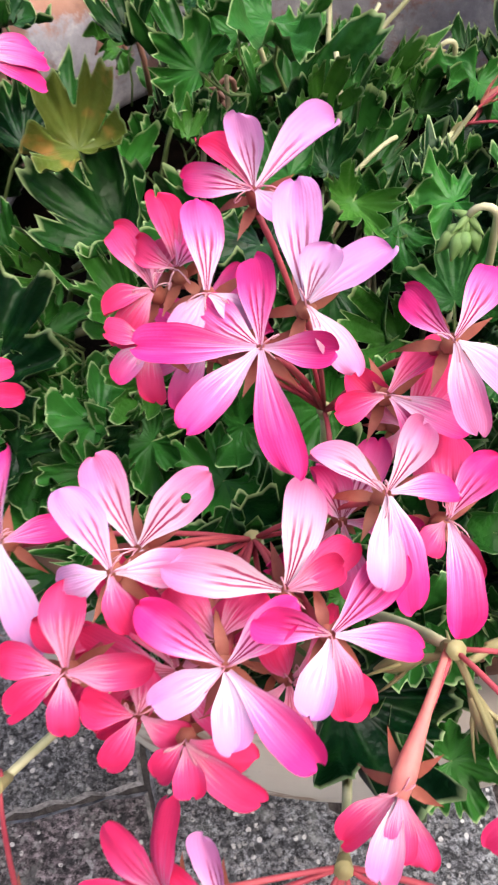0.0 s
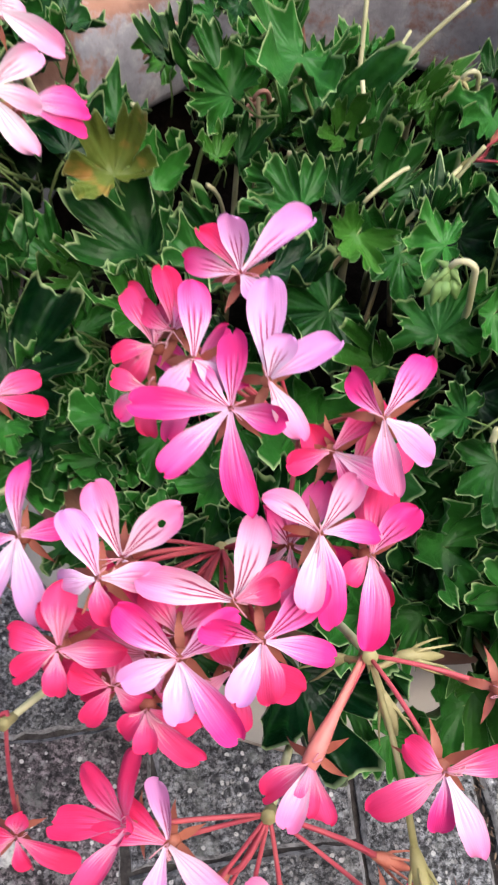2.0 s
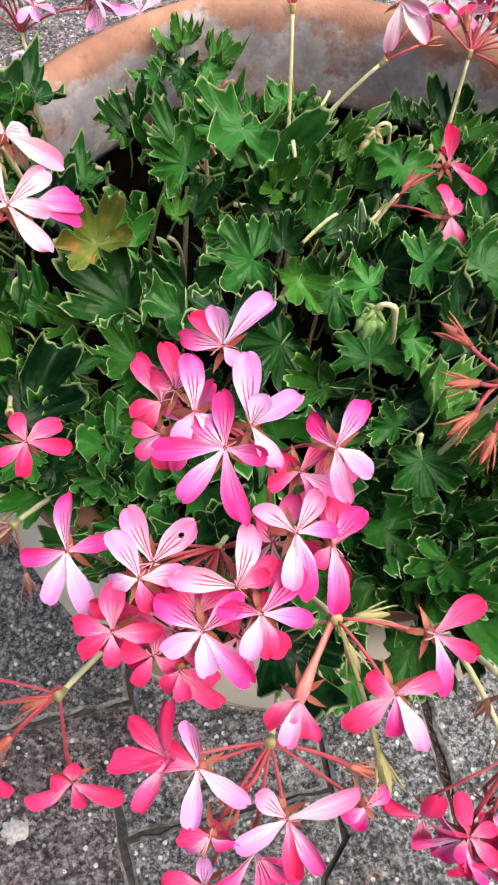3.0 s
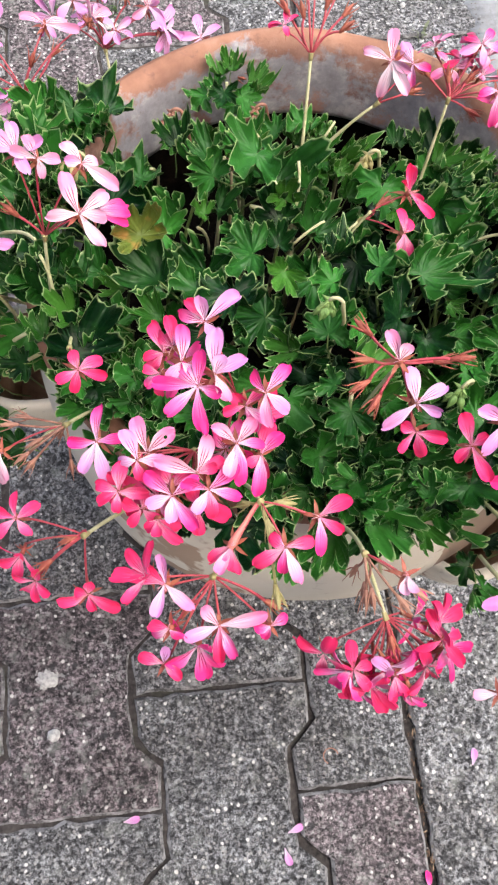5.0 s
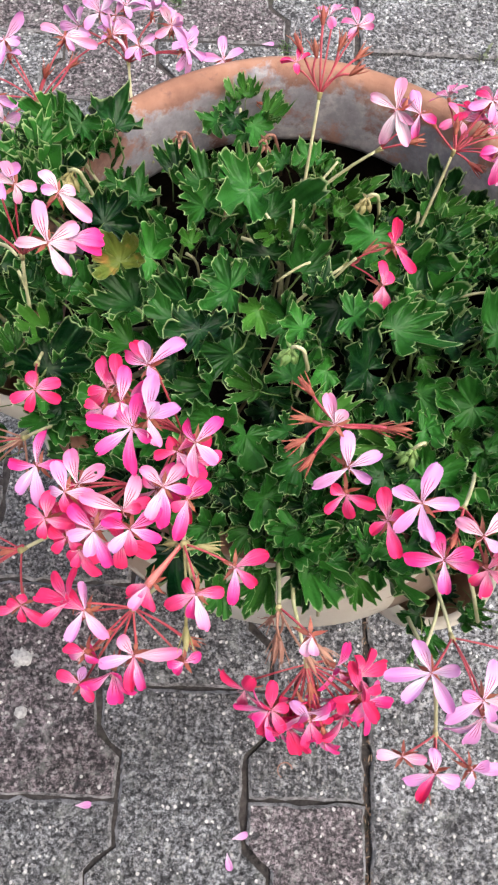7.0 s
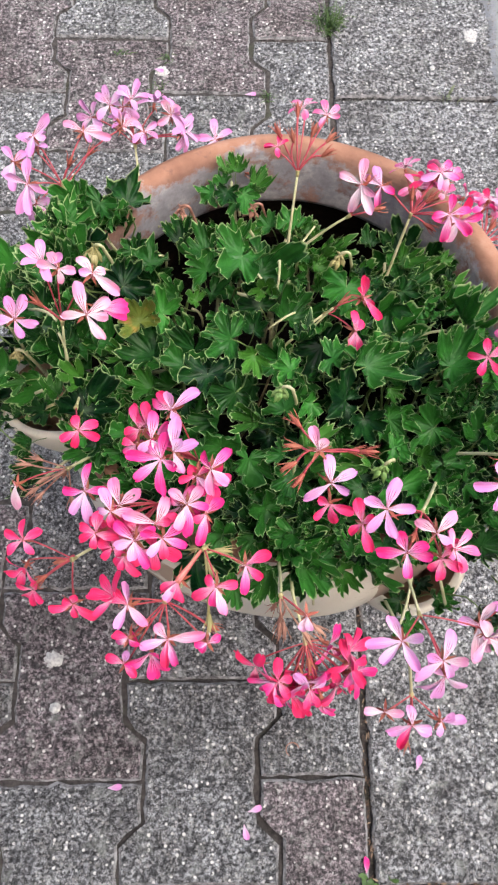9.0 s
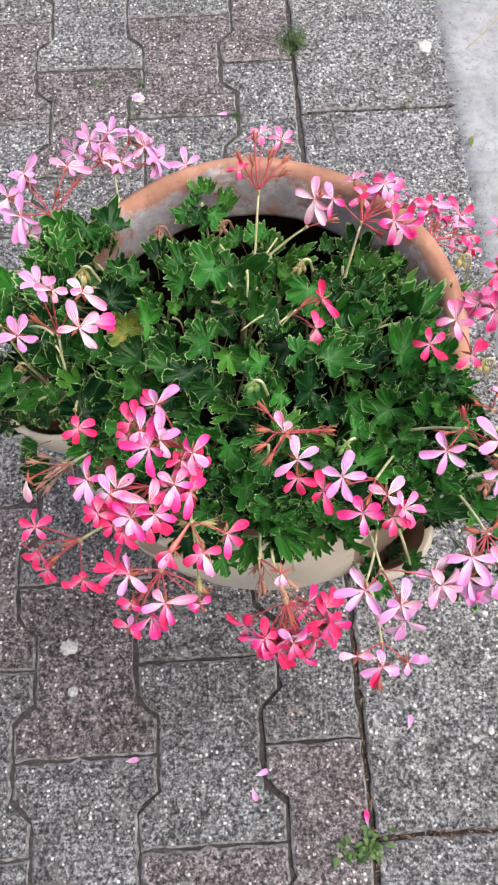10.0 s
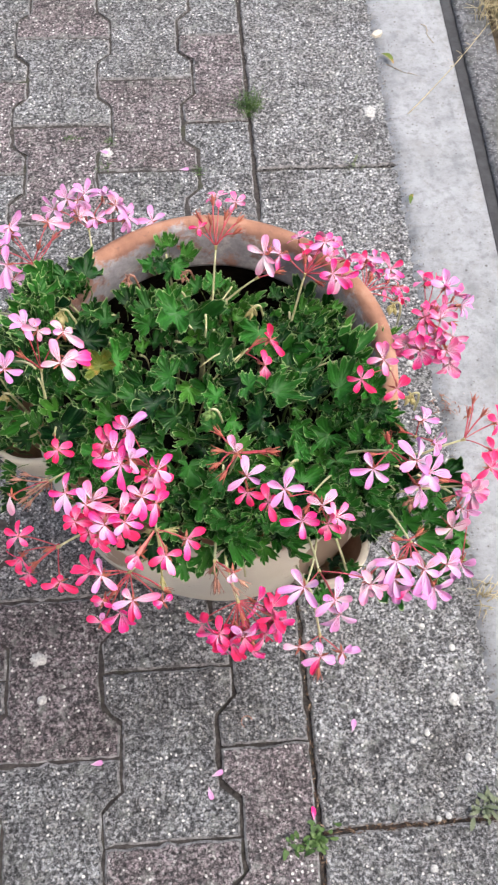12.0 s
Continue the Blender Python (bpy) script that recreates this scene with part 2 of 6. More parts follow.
        grad = n.math("ADD", along, n.math("MULTIPLY", n.math("SUBTRACT", rnd, 0.5), 0.40))
        grad = n.math("ADD", grad, n.math("MULTIPLY", n.math("SUBTRACT", fibre, 0.5), n.ramp(along, (0.40, 1.35), (0.72, 0.18))))
        c = n.ramp(grad, (0.13, claw), (0.43, middle), (0.82, tip))
        line = n.math("ADD", n.math("MULTIPLY", across, 5.2), n.math("MULTIPLY", wob.outputs["Fac"], 1.1))
        line = n.math("ABSOLUTE", n.math("SUBTRACT", n.math("FRACT", line), 0.5))
        line = n.math("SUBTRACT", line, n.ramp(along, (0.05, 0.16), (0.34, 0.0)))
        mark = n.math("MULTIPLY", n.ramp(line, (0.14, 1.0), (0.25, 0.0)), n.ramp(n.math("ADD", along, n.math("MULTIPLY", fibre, 0.2)), (0.30, 1.0), (0.60, 0.85), (0.80, 0.0)))
        mark = n.math("MULTIPLY", mark, n.ramp(n.math("ABSOLUTE", across), (0.20, 1.0), (0.38, 0.0)))
        on = n.add("Attribute")
        on.attribute_name = "veined"
        c = n.mix(n.math("MULTIPLY", n.math("MULTIPLY", mark, veins), on.outputs["Fac"]), c, vein_color)
        fine = n.math("ABSOLUTE", n.math("SUBTRACT", n.math("FRACT", n.math("MULTIPLY", across, 14.0)), 0.5))
        c = n.mix(n.math("MULTIPLY", n.ramp(fine, (0.0, 0.25), (0.3, 0.0)), 0.14), c, tip)
        n.bump(n.math("ADD", n.math("ADD", fine, n.math("MULTIPLY", fibre, 1.5)), n.noise(700.0, 2.0)), 0.18, 0.0004)
        m[key] = n.done(c, 0.6, **{"Subsurface Weight": 0.25, "Subsurface Radius": (0.002, 0.001, 0.001), "Subsurface Scale": 1.0, "Specular IOR Level": 0.2})

    purple = (0.27, 0.001, 0.06)
    petal("petal_pink", (0.72, 0.47, 0.63), (0.73, 0.165, 0.42), (0.74, 0.032, 0.235), purple, 1.0)
    petal("petal_red", (0.70, 0.28, 0.42), (0.73, 0.075, 0.240), (0.74, 0.028, 0.140), (0.42, 0.004, 0.05), 0.6)
    petal("petal_lilac", (0.70, 0.55, 0.69), (0.68, 0.39, 0.64), (0.66, 0.28, 0.58), purple, 0.9)
    petal("petal_white", (0.68, 0.58, 0.64), (0.68, 0.49, 0.58), (0.68, 0.29, 0.47), purple, 1.0)
    petal("petal_pale", (0.68, 0.53, 0.62), (0.69, 0.41, 0.55), (0.71, 0.20, 0.41), purple, 1.0)
    petal("petal_rose", (0.71, 0.56, 0.65), (0.71, 0.34, 0.51), (0.72, 0.145, 0.35), purple, 1.0)

    def plain(key, a, b, rough=0.6, scale=90.0):
        n = Nodes(key)
        n.bump(n.noise(scale * 4), 0.3, 0.0006)
        m[key] = n.done(n.ramp(n.noise(scale, 4.0), (0.3, a), (0.7, b)), rough, **{"Subsurface Weight": 0.1, "Subsurface Radius": (0.001, 0.001, 0.001)})

    plain("stem", (0.38, 0.39, 0.19), (0.62, 0.59, 0.38))
    plain("petiole", (0.09, 0.17, 0.045), (0.22, 0.29, 0.10))
    plain("woody", (0.18, 0.13, 0.07), (0.34, 0.27, 0.15))
    plain("pedicel", (0.38, 0.030, 0.065), (0.50, 0.10, 0.115))
    plain("sepal", (0.27, 0.040, 0.036), (0.42, 0.15, 0.090))
    plain("tube", (0.58, 0.13, 0.14), (0.64, 0.28, 0.22))
    plain("bud", (0.27, 0.25, 0.09), (0.45, 0.39, 0.20))
    plain("young_bud", (0.10, 0.22, 0.055), (0.26, 0.38, 0.12))
    plain("stamen", (0.66, 0.22, 0.32), (0.72, 0.40, 0.45))
    plain("dry", (0.25, 0.10, 0.075), (0.44, 0.24, 0.17))
    plain("weed", (0.030, 0.085, 0.018), (0.10, 0.17, 0.045))
    plain("grey_weed", (0.09, 0.12, 0.07), (0.20, 0.23, 0.14))
    plain("straw", (0.40, 0.33, 0.18), (0.62, 0.54, 0.34))
    n = Nodes("crumb")
    isl = n.add("NewGeometry").outputs["Random Per Island"]
    m["crumb"] = n.done(n.ramp(isl, (0.0, (0.03, 0.025, 0.02)), (0.5, (0.13, 0.11, 0.09)), (0.85, (0.30, 0.28, 0.25)), (1.0, (0.5, 0.49, 0.46))), 0.9)
    n = Nodes("scrap")
    isl = n.add("NewGeometry").outputs["Random Per Island"]
    m["scrap"] = n.done(n.ramp(isl, (0.0, (0.03, 0.02, 0.015)), (0.7, (0.10, 0.06, 0.04)), (1.0, (0.30, 0.22, 0.15))), 0.85)
    plain("chip", (0.50, 0.46, 0.38), (0.66, 0.62, 0.54), 0.9)
    plain("lichen", (0.28, 0.285, 0.285), (0.64, 0.64, 0.63), 0.95, 330.0)
    return m


MAT = make_materials()


# ---- mesh helpers ----
def mesh_of(name, bm, *materials, smooth=True):
    me = bpy.data.meshes.new(name)
    if name in ("paver", "slab", "paver_field"):
        bmesh.ops.recalc_face_normals(bm, faces=bm.faces)
    bm.to_mesh(me)
    bm.free()
    for mt in materials:
        me.materials.append(MAT[mt])
    me.polygons.foreach_set("use_smooth", [smooth] * len(me.polygons))
    return me


def part(name, bm, material, parent, label=""):
    ob = new(name, mesh_of(name, bm, material))
    ob.parent = parent
    return tagged(ob, label=label)


def put_mesh(name, me, parent, m):
    ob = new(name, me)
    ob.parent = parent
    ob.matrix_basis = m
    return ob


def tube(bm, points, r0, r1, sides=6):
    """A tapered round stalk through the points."""
    pts = [Vector(p) for p in points]
    rings = []
    side = None
    for i, p in enumerate(pts):
        d = (pts[min(i + 1, len(pts) - 1)] - pts[max(i - 1, 0)]).normalized()
        if side is None:
            side = d.orthogonal().normalized()
        side = (side - d * side.dot(d)).normalized()
        other = d.cross(side)
        r = r0 + (r1 - r0) * i / (len(pts) - 1)
        rings.append([bm.verts.new(p + r * (side * math.cos(a) + other * math.sin(a))) for a in (2 * math.pi * k / sides for k in range(sides))])
    for a, b in zip(rings, rings[1:]):
        for k in range(sides):
            bm.faces.new((a[k], a[(k + 1) % sides], b[(k + 1) % sides], b[k]))
    bm.faces.new(rings[-1])
    bm.faces.new(rings[0][::-1])


def spindle(bm, a, b, widths, sides=7):
    """A round body from a to b with the given half-widths along it."""
    a, b = Vector(a), Vector(b)
    d = (b - a).normalized()
    e = d.orthogonal().normalized()
    f = d.cross(e)
    rings = [[bm.verts.new(a.lerp(b, i / (len(widths) - 1)) + r * (e * math.cos(q) + f * math.sin(q))) for q in (2 * math.pi * k / sides for k in range(sides))] for i, r in enumerate(widths)]
    for p, q in zip(rings, rings[1:]):
        for k in range(sides):
            bm.faces.new((p[k], p[(k + 1) % sides], q[(k + 1) % sides], q[k]))
    bm.faces.new(rings[-1])
    bm.faces.new(rings[0][::-1])


def bowed(a, b, bow, n=6):
    """Points along a gentle curve from a to b, bowed by the vector bow."""
    a, b, bow = Vector(a), Vector(b), Vector(bow)
    return [a.lerp(b, i / (n - 1)) + bow * (4 * (i / (n - 1)) * (1 - i / (n - 1))) for i in range(n)]


def lathe(bm, profile, centre, steps=96, wobble=0.0):
    cx, cy = centre
    rings = []
    for r, z in profile:
        ring = []
        for k in range(steps):
            a = 2 * math.pi * k / steps
            rr = r * (1 + wobble * noise.noise((math.cos(a) * 2, math.sin(a) * 2, z * 9)))
            zz = z + wobble * 0.12 * noise.noise((math.cos(a) * 1.5, math.sin(a) * 1.5, 7.0))
            ring.append(bm.verts.new((cx + rr * math.cos(a), cy + rr * math.sin(a), zz)))
        rings.append(ring)
    for a, b in zip(rings, rings[1:]):
        for k in range(steps):
            bm.faces.new((a[k], a[(k + 1) % steps], b[(k + 1) % steps], b[k]))
    return rings


# ---- the ground ----
def slab_mesh(name, outline, thick, chamfer, material, seed=0):
    """A flat stone with a chamfered upper edge, from its outline."""
    bm = bmesh.new()
    n = len(outline)
    cx, cy = sum(p[0] for p in outline) / n, sum(p[1] for p in outline) / n

    def inset(p, d):
        v = Vector((p[0] - cx, p[1] - cy))
        return Vector(p) - Vector((math.copysign(d, v.x), math.copysign(d, v.y)))
    rng = random.Random(len(outline) + int(1000 * outline[0][0]) + seed)
    fine = []
    for k, p in enumerate(outline):
        q = outline[(k + 1) % n]
        run = max(1, int(math.dist(p, q) / 0.012))
        fine += [(p[0] + (q[0] - p[0]) * i / run + rng.gauss(0, 0.0010), p[1] + (q[1] - p[1]) * i / run + rng.gauss(0, 0.0010)) for i in range(run)]
    outline, n = fine, len(fine)
    low = [bm.verts.new((x, y, -thick)) for x, y in outline]
    mid = [bm.verts.new((x, y, -chamfer * 1.2)) for x, y in outline]
    top = [bm.verts.new((*inset(p, chamfer), 0)) for p in outline]
    for a, b, index in ((low, mid, 0), (mid, top, 1)):
        for k in range(n):
            bm.faces.new((a[k], a[(k + 1) % n], b[(k + 1) % n], b[k])).material_index = index
    bm.faces.new(top)
    return mesh_of(name, bm, material, "arris", smooth=False)


COLUMN, PITCH, BULGE, FIRST = 0.1405, 0.2, 0.0115, 0.103     # double-T paving stones
ground_bm = bmesh.new()
bmesh.ops.create_grid(ground_bm, x_segments=40, y_segments=40, size=60)
for v in ground_bm.verts:
    v.co.z = -0.016
ground = tagged(new("ground", mesh_of("ground", ground_bm, "joint")), "dark sandy bedding soil under the paving stones", "ground", kind="structure")


bm = bmesh.new()
bmesh.ops.create_grid(bm, x_segments=180, y_segments=300, size=1.0)
for v in bm.verts:
    x, y = -0.70 + 1.0 * v.co.x, 0.5 + 1.65 * v.co.y
    fill = 0.0030 * min(1.0, max(0.0, (y - 0.45) / 0.3, (-0.14 - x) / 0.14)) - (0.0040 if x > -0.04 else 0.0)
    v.co = (x, y, -0.0070 + fill + 0.0026 * noise.noise((x * 9, y * 9, 0)) + 0.0028 * noise.noise((x * 41, y * 41, 3)))
tagged(new("joint_sand", mesh_of("joint_sand", bm, "joint")), "brown sand and moss filling the paving joints", "sand", kind="structure")


def side(x_out, x_in, half, gap):
    """One flank of a double-T stone, from bottom to top."""
    return [(x_out, -half + gap), (x_out, -0.0632), (x_in, -0.0412), (x_in, 0.0412), (x_out, 0.0632), (x_out, half - gap)]


def paving():
    pavement = tagged(new("pavement"), "grey and reddish weathered interlocking concrete paving stones", "pavement", kind="structure")
    gap, half = 0.0016, PITCH / 2
    w, n = COLUMN / 2 + BULGE - gap, COLUMN / 2 - BULGE - gap
    right, left = side(w, n, half, gap), [(-x, y) for x, y in side(w, n, half, gap)][::-1]
    reddish = {(0, -1), (0, 5), (1, -1), (1, 5), (2, 0), (2, 4), (2, 6), (1, 2), (3, 1), (3, -2), (4, 0), (2, 2), (3, 5), (4, 4)}
    stones = [slab_mesh("paver", right + left, 0.06, 0.0026, "paver", s) for s in range(4)]
    # the row along the border has one straight flank
    rw, rn = FIRST + BULGE - gap - 0.0012, FIRST - BULGE - gap - 0.0012
    border = slab_mesh("paver", [(-0.0028, -half + gap), (-0.0028, half - gap)] + [(-x, y) for x, y in side(rw, rn, half, gap)][::-1], 0.06, 0.0026, "paver")
    rng = random.Random(4)
    for col in range(0, 12):
        x = 0.0 if col == 0 else -FIRST - (col - 0.5) * COLUMN
        shift = (0.1, 0.0)[col % 2] + (0.0, -0.002, -0.004, -0.003)[col % 4]
        for row in range(-14 if col == 0 else -5, 29 if col == 0 else 11):
            m = Matrix.Translation((x, row * PITCH + shift, rng.uniform(-0.0016, 0.0012))) @ pose(0, 0, 0, rng.uniform(-0.35, 0.35), rng.uniform(-0.35, 0.35), rng.uniform(-0.25, 0.25))
            ob = put_mesh("paver", border if col == 0 else rng.choice(stones), pavement, m)
            if (col, row) in reddish or (col > 4 and rng.random() < 0.4):
                ob.material_slots[0].link = "OBJECT"
                ob.material_slots[0].material = MAT["paver_brown"]
    # the rest of the yard, beyond the stones close by
    bm = bmesh.new()
    outline = right + left
    for col in range(1, 30):
        x = -FIRST - (col - 0.5) * COLUMN
        shift = (0.1, 0.0)[col % 2] + (0.0, -0.002, -0.004, -0.003)[col % 4]
        for row in range(-14, 29):
            if col < 12 and -5 <= row < 11:
                continue
            z = rng.uniform(-0.0016, 0.0012)
            low = [bm.verts.new((x + a, row * PITCH + shift + b, -0.05)) for a, b in outline]
            top = [bm.verts.new((x + a, row * PITCH + shift + b, z)) for a, b in outline]
            for k in range(len(outline)):
                bm.faces.new((low[k], low[(k + 1) % 12], top[(k + 1) % 12], top[k]))
            bm.faces.new(top)
    rest = new("paver_field", mesh_of("paver_field", bm, "paver", smooth=False))
    rest.parent = pavement
    tagged(rest, kind="stuff")
    strip = tagged(new("border_strip"), "long grey aggregate concrete border slabs beside the paving", "pavement", kind="structure")
    long_slab = slab_mesh("slab", [(0.0026, 0.0024), (0.240, 0.0024), (0.240, 0.9976), (0.0026, 0.9976)], 0.06, 0.0028, "slab")
    for k in range(-3, 6):
        put_mesh("slab", long_slab, strip, Matrix.Translation((rng.uniform(0, 0.002), k - 0.105, rng.uniform(-0.001, 0.001))))


def ribbon(name, x0, x1, z0, z1, material, wavy=0.0, seed=0.0, y0=-3.0, y1=6.0, depth=0.05, label="", category=""):
    """A long strip of ground along y with thickness and an uneven edge."""
    bm = bmesh.new()
    steps = 3600
    rows = []
    for k in range(steps + 1):
        y = y0 + (y1 - y0) * k / steps
        e = wavy * (0.5 * noise.noise((seed, y * 7, 0)) + 0.7 * noise.noise((seed, y * 45, 3)) + 0.8 * noise.noise((seed, y * 130, 5)))
        xs = [x0 - abs(wavy) * 0.4 + e] + [x0 + (x1 - x0) * i / 6 for i in range(1, 6)] + [x1]
        row = [bm.verts.new((xs[0], y, z0 - depth))]
        for i, x in enumerate(xs):
            row.append(bm.verts.new((x, y, z0 + (z1 - z0) * i / 6 + 0.0012 * noise.noise((x * 30, y * 30, seed)) - (0.0022 if i == 0 and wavy else 0))))
        row.append(bm.verts.new((x1, y, z1 - depth)))
        rows.append(row)
    for a, b in zip(rows, rows[1:]):
        for i in range(len(a) - 1):
            bm.faces.new((a[i], a[i + 1], b[i + 1], b[i]))
    return tagged(new(name, mesh_of(name, bm, material)), label, category, kind="structure")


ribbon("gutter", 0.240, 0.374, 0.0015, 0.002, "gutter", 0.012, 2.0, label="pale smooth concrete gutter along the border slabs", category="gutter")
# flat strip drawn in place of the kerb's shaded upright side
ribbon("joint_filler", 0.3745, 0.396, 0.001, 0.001, "kerb_shade", 0.0, 5.0, label="flat dark strip standing in for the kerb's shaded side", category="joint")
ribbon("kerb", 0.397, 0.452, 0.010, 0.012, "kerb", 0.002, 8.0, label="grey weathered concrete kerb at the gutter", category="kerb")
ribbon("verge", 0.4525, 6.0, 0.006, 0.03, "earth", 0.0, 11.0, label="bare brown earth verge behind the kerb", category="ground")

# added plastered wall, out of view, that hides some sky and dims the near paving
bm = bmesh.new()
bmesh.ops.create_cube(bm, size=1.0, matrix=Matrix.Translation((-0.5, -2.05, 1.3)) @ Matrix.Diagonal((9.0, 0.3, 2.6, 1)))
tagged(new("wall_south", mesh_of("wall_south", bm, "plaster", smooth=False)), "unseen plain grey wall added to hide part of the sky", "wall", kind="structure")

# ---- the pot ----
POT = (-0.105, 0.307)
SOIL = 0.272


def planting_pocket(pot, deg, reach, wide, low, high):
    """A lipped pocket that swells out of the wall and opens upwards, bare clay inside."""
    turn = radians(deg)
    axis, along = Vector((math.cos(turn), math.sin(turn), 0)), Vector((-math.sin(turn), math.cos(turn), 0))

    def ring(bm, v, inset, lift=0.0):
        swell = math.sin(0.5 * math.pi * v)
        root = 0.150 + 0.024 * v
        out, half = (reach - root) * swell ** 1.3 - inset, wide * (0.35 + 0.65 * swell) - inset
        z = low + (high - low) * v + lift
        return [bm.verts.new(axis * (root + out * math.sin(a) ** 0.85) + along * half * math.cos(a) + Vector((0, 0, z + 0.004 * math.cos(2 * a + deg))))
                for a in [math.pi * k / 22 for k in range(23)]]

    def skin(bm, rings):
        for a, b in zip(rings, rings[1:]):
            for k in range(22):
                bm.faces.new((a[k], b[k], b[k + 1], a[k + 1]))
    bm = bmesh.new()
    skin(bm, [ring(bm, k / 9, 0.0) for k in range(10)] + [ring(bm, 1.0, 0.002, 0.0035), ring(bm, 1.0, 0.005, 0.004), ring(bm, 1.0, 0.008, 0.001)])
    pocket = part("planting_pocket", bm, "cream", pot, "cream washed planting pocket with a rounded lip")
    bm = bmesh.new()
    rings = [ring(bm, 1.0, 0.0078, 0.0005)] + [ring(bm, k / 9, 0.009) for k in (8, 7, 6, 5)]
    skin(bm, rings)
    bm.faces.new(rings[-1])
    part("pocket_lining", bm, "bare_clay", pocket, "bare brown clay inside the pocket")


def build_pot():
    pot = tagged(new("flower_pot"), "round terracotta flower pot with cream washed outside, full of geraniums", "flower pot")
    pot.location = (*POT, 0)
    o = (0, 0)
    bm = bmesh.new()
    lathe(bm, [(0.0, 0.002), (0.098, 0.002), (0.116, 0.009), (0.147, 0.10), (0.169, 0.19), (0.181, 0.25), (0.184, 0.29), (0.182, 0.33), (0.1768, 0.362), (0.1735, 0.385), (0.1735, 0.396)], o, wobble=0.012)
    for v in bm.verts:
        sag = min(1.0, max(0.0, (0.39 - v.co.z) / 0.10))
        v.co += Vector((0.006 * sag, -0.003 * sag, 0))
    wall = part("outer_wall", bm, "cream", pot, "cream washed clay wall, worn in places")
    worn = []
    for v in wall.data.vertices:
        turn = math.degrees(math.atan2(v.co.y, v.co.x)) % 360
        worn.append(max(max(0.0, 1 - ((turn - d) / 13) ** 2) for d in (302, 184)) if 0.17 < v.co.z < 0.34 else 0.0)
    wall.data.attributes.new("worn", "FLOAT", "POINT").data.foreach_set("value", worn)
    for deg, reach, wide, low, high in ((306, 0.220, 0.045, 0.16, 0.285), (183, 0.232, 0.042, 0.19, 0.305)):
        planting_pocket(pot, deg, reach, wide, low, high)
    bm = bmesh.new()
    lathe(bm, [(0.1738, 0.394), (0.1745, 0.403), (0.173, 0.409), (0.168, 0.412), (0.162, 0.410), (0.158, 0.403), (0.1555, 0.39), (0.1525, 0.37), (0.1505, 0.357), (0.1515, 0.352), (0.156, 0.349), (0.160, 0.347)], o, wobble=0.018)
    rim = part("rim", bm, "terracotta", pot, "orange terracotta rim with white lime bloom inside")
    # wall below the lip, its shade painted in by the near-black material
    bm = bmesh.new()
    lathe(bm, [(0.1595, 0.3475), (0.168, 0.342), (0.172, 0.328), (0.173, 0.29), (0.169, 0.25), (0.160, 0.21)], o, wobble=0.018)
    part("inner_wall", bm, "inner_clay", pot, "inner wall in near-black clay that holds the lip's shade")
    lime = rim.data.attributes.new("lime", "FLOAT", "POINT")
    lime.data.foreach_set("value", [min(1.0, max(0.0, (0.411 - v.co.z) / 0.018)) if math.hypot(v.co.x, v.co.y) < 0.1645 else 0.0 for v in rim.data.vertices])
    return pot


build_pot()
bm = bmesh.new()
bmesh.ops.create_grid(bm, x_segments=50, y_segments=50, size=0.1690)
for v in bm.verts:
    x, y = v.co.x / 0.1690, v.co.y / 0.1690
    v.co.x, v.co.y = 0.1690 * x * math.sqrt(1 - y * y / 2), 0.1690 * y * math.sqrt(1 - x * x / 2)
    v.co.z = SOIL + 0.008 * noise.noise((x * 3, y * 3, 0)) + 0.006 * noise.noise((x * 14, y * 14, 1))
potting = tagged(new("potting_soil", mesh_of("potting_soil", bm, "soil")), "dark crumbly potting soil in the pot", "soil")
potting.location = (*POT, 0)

# ---- geranium leaves ----
LOBES = ((0, 1.0), (54, 0.95), (-54, 0.95), (108, 0.82), (-108, 0.82))


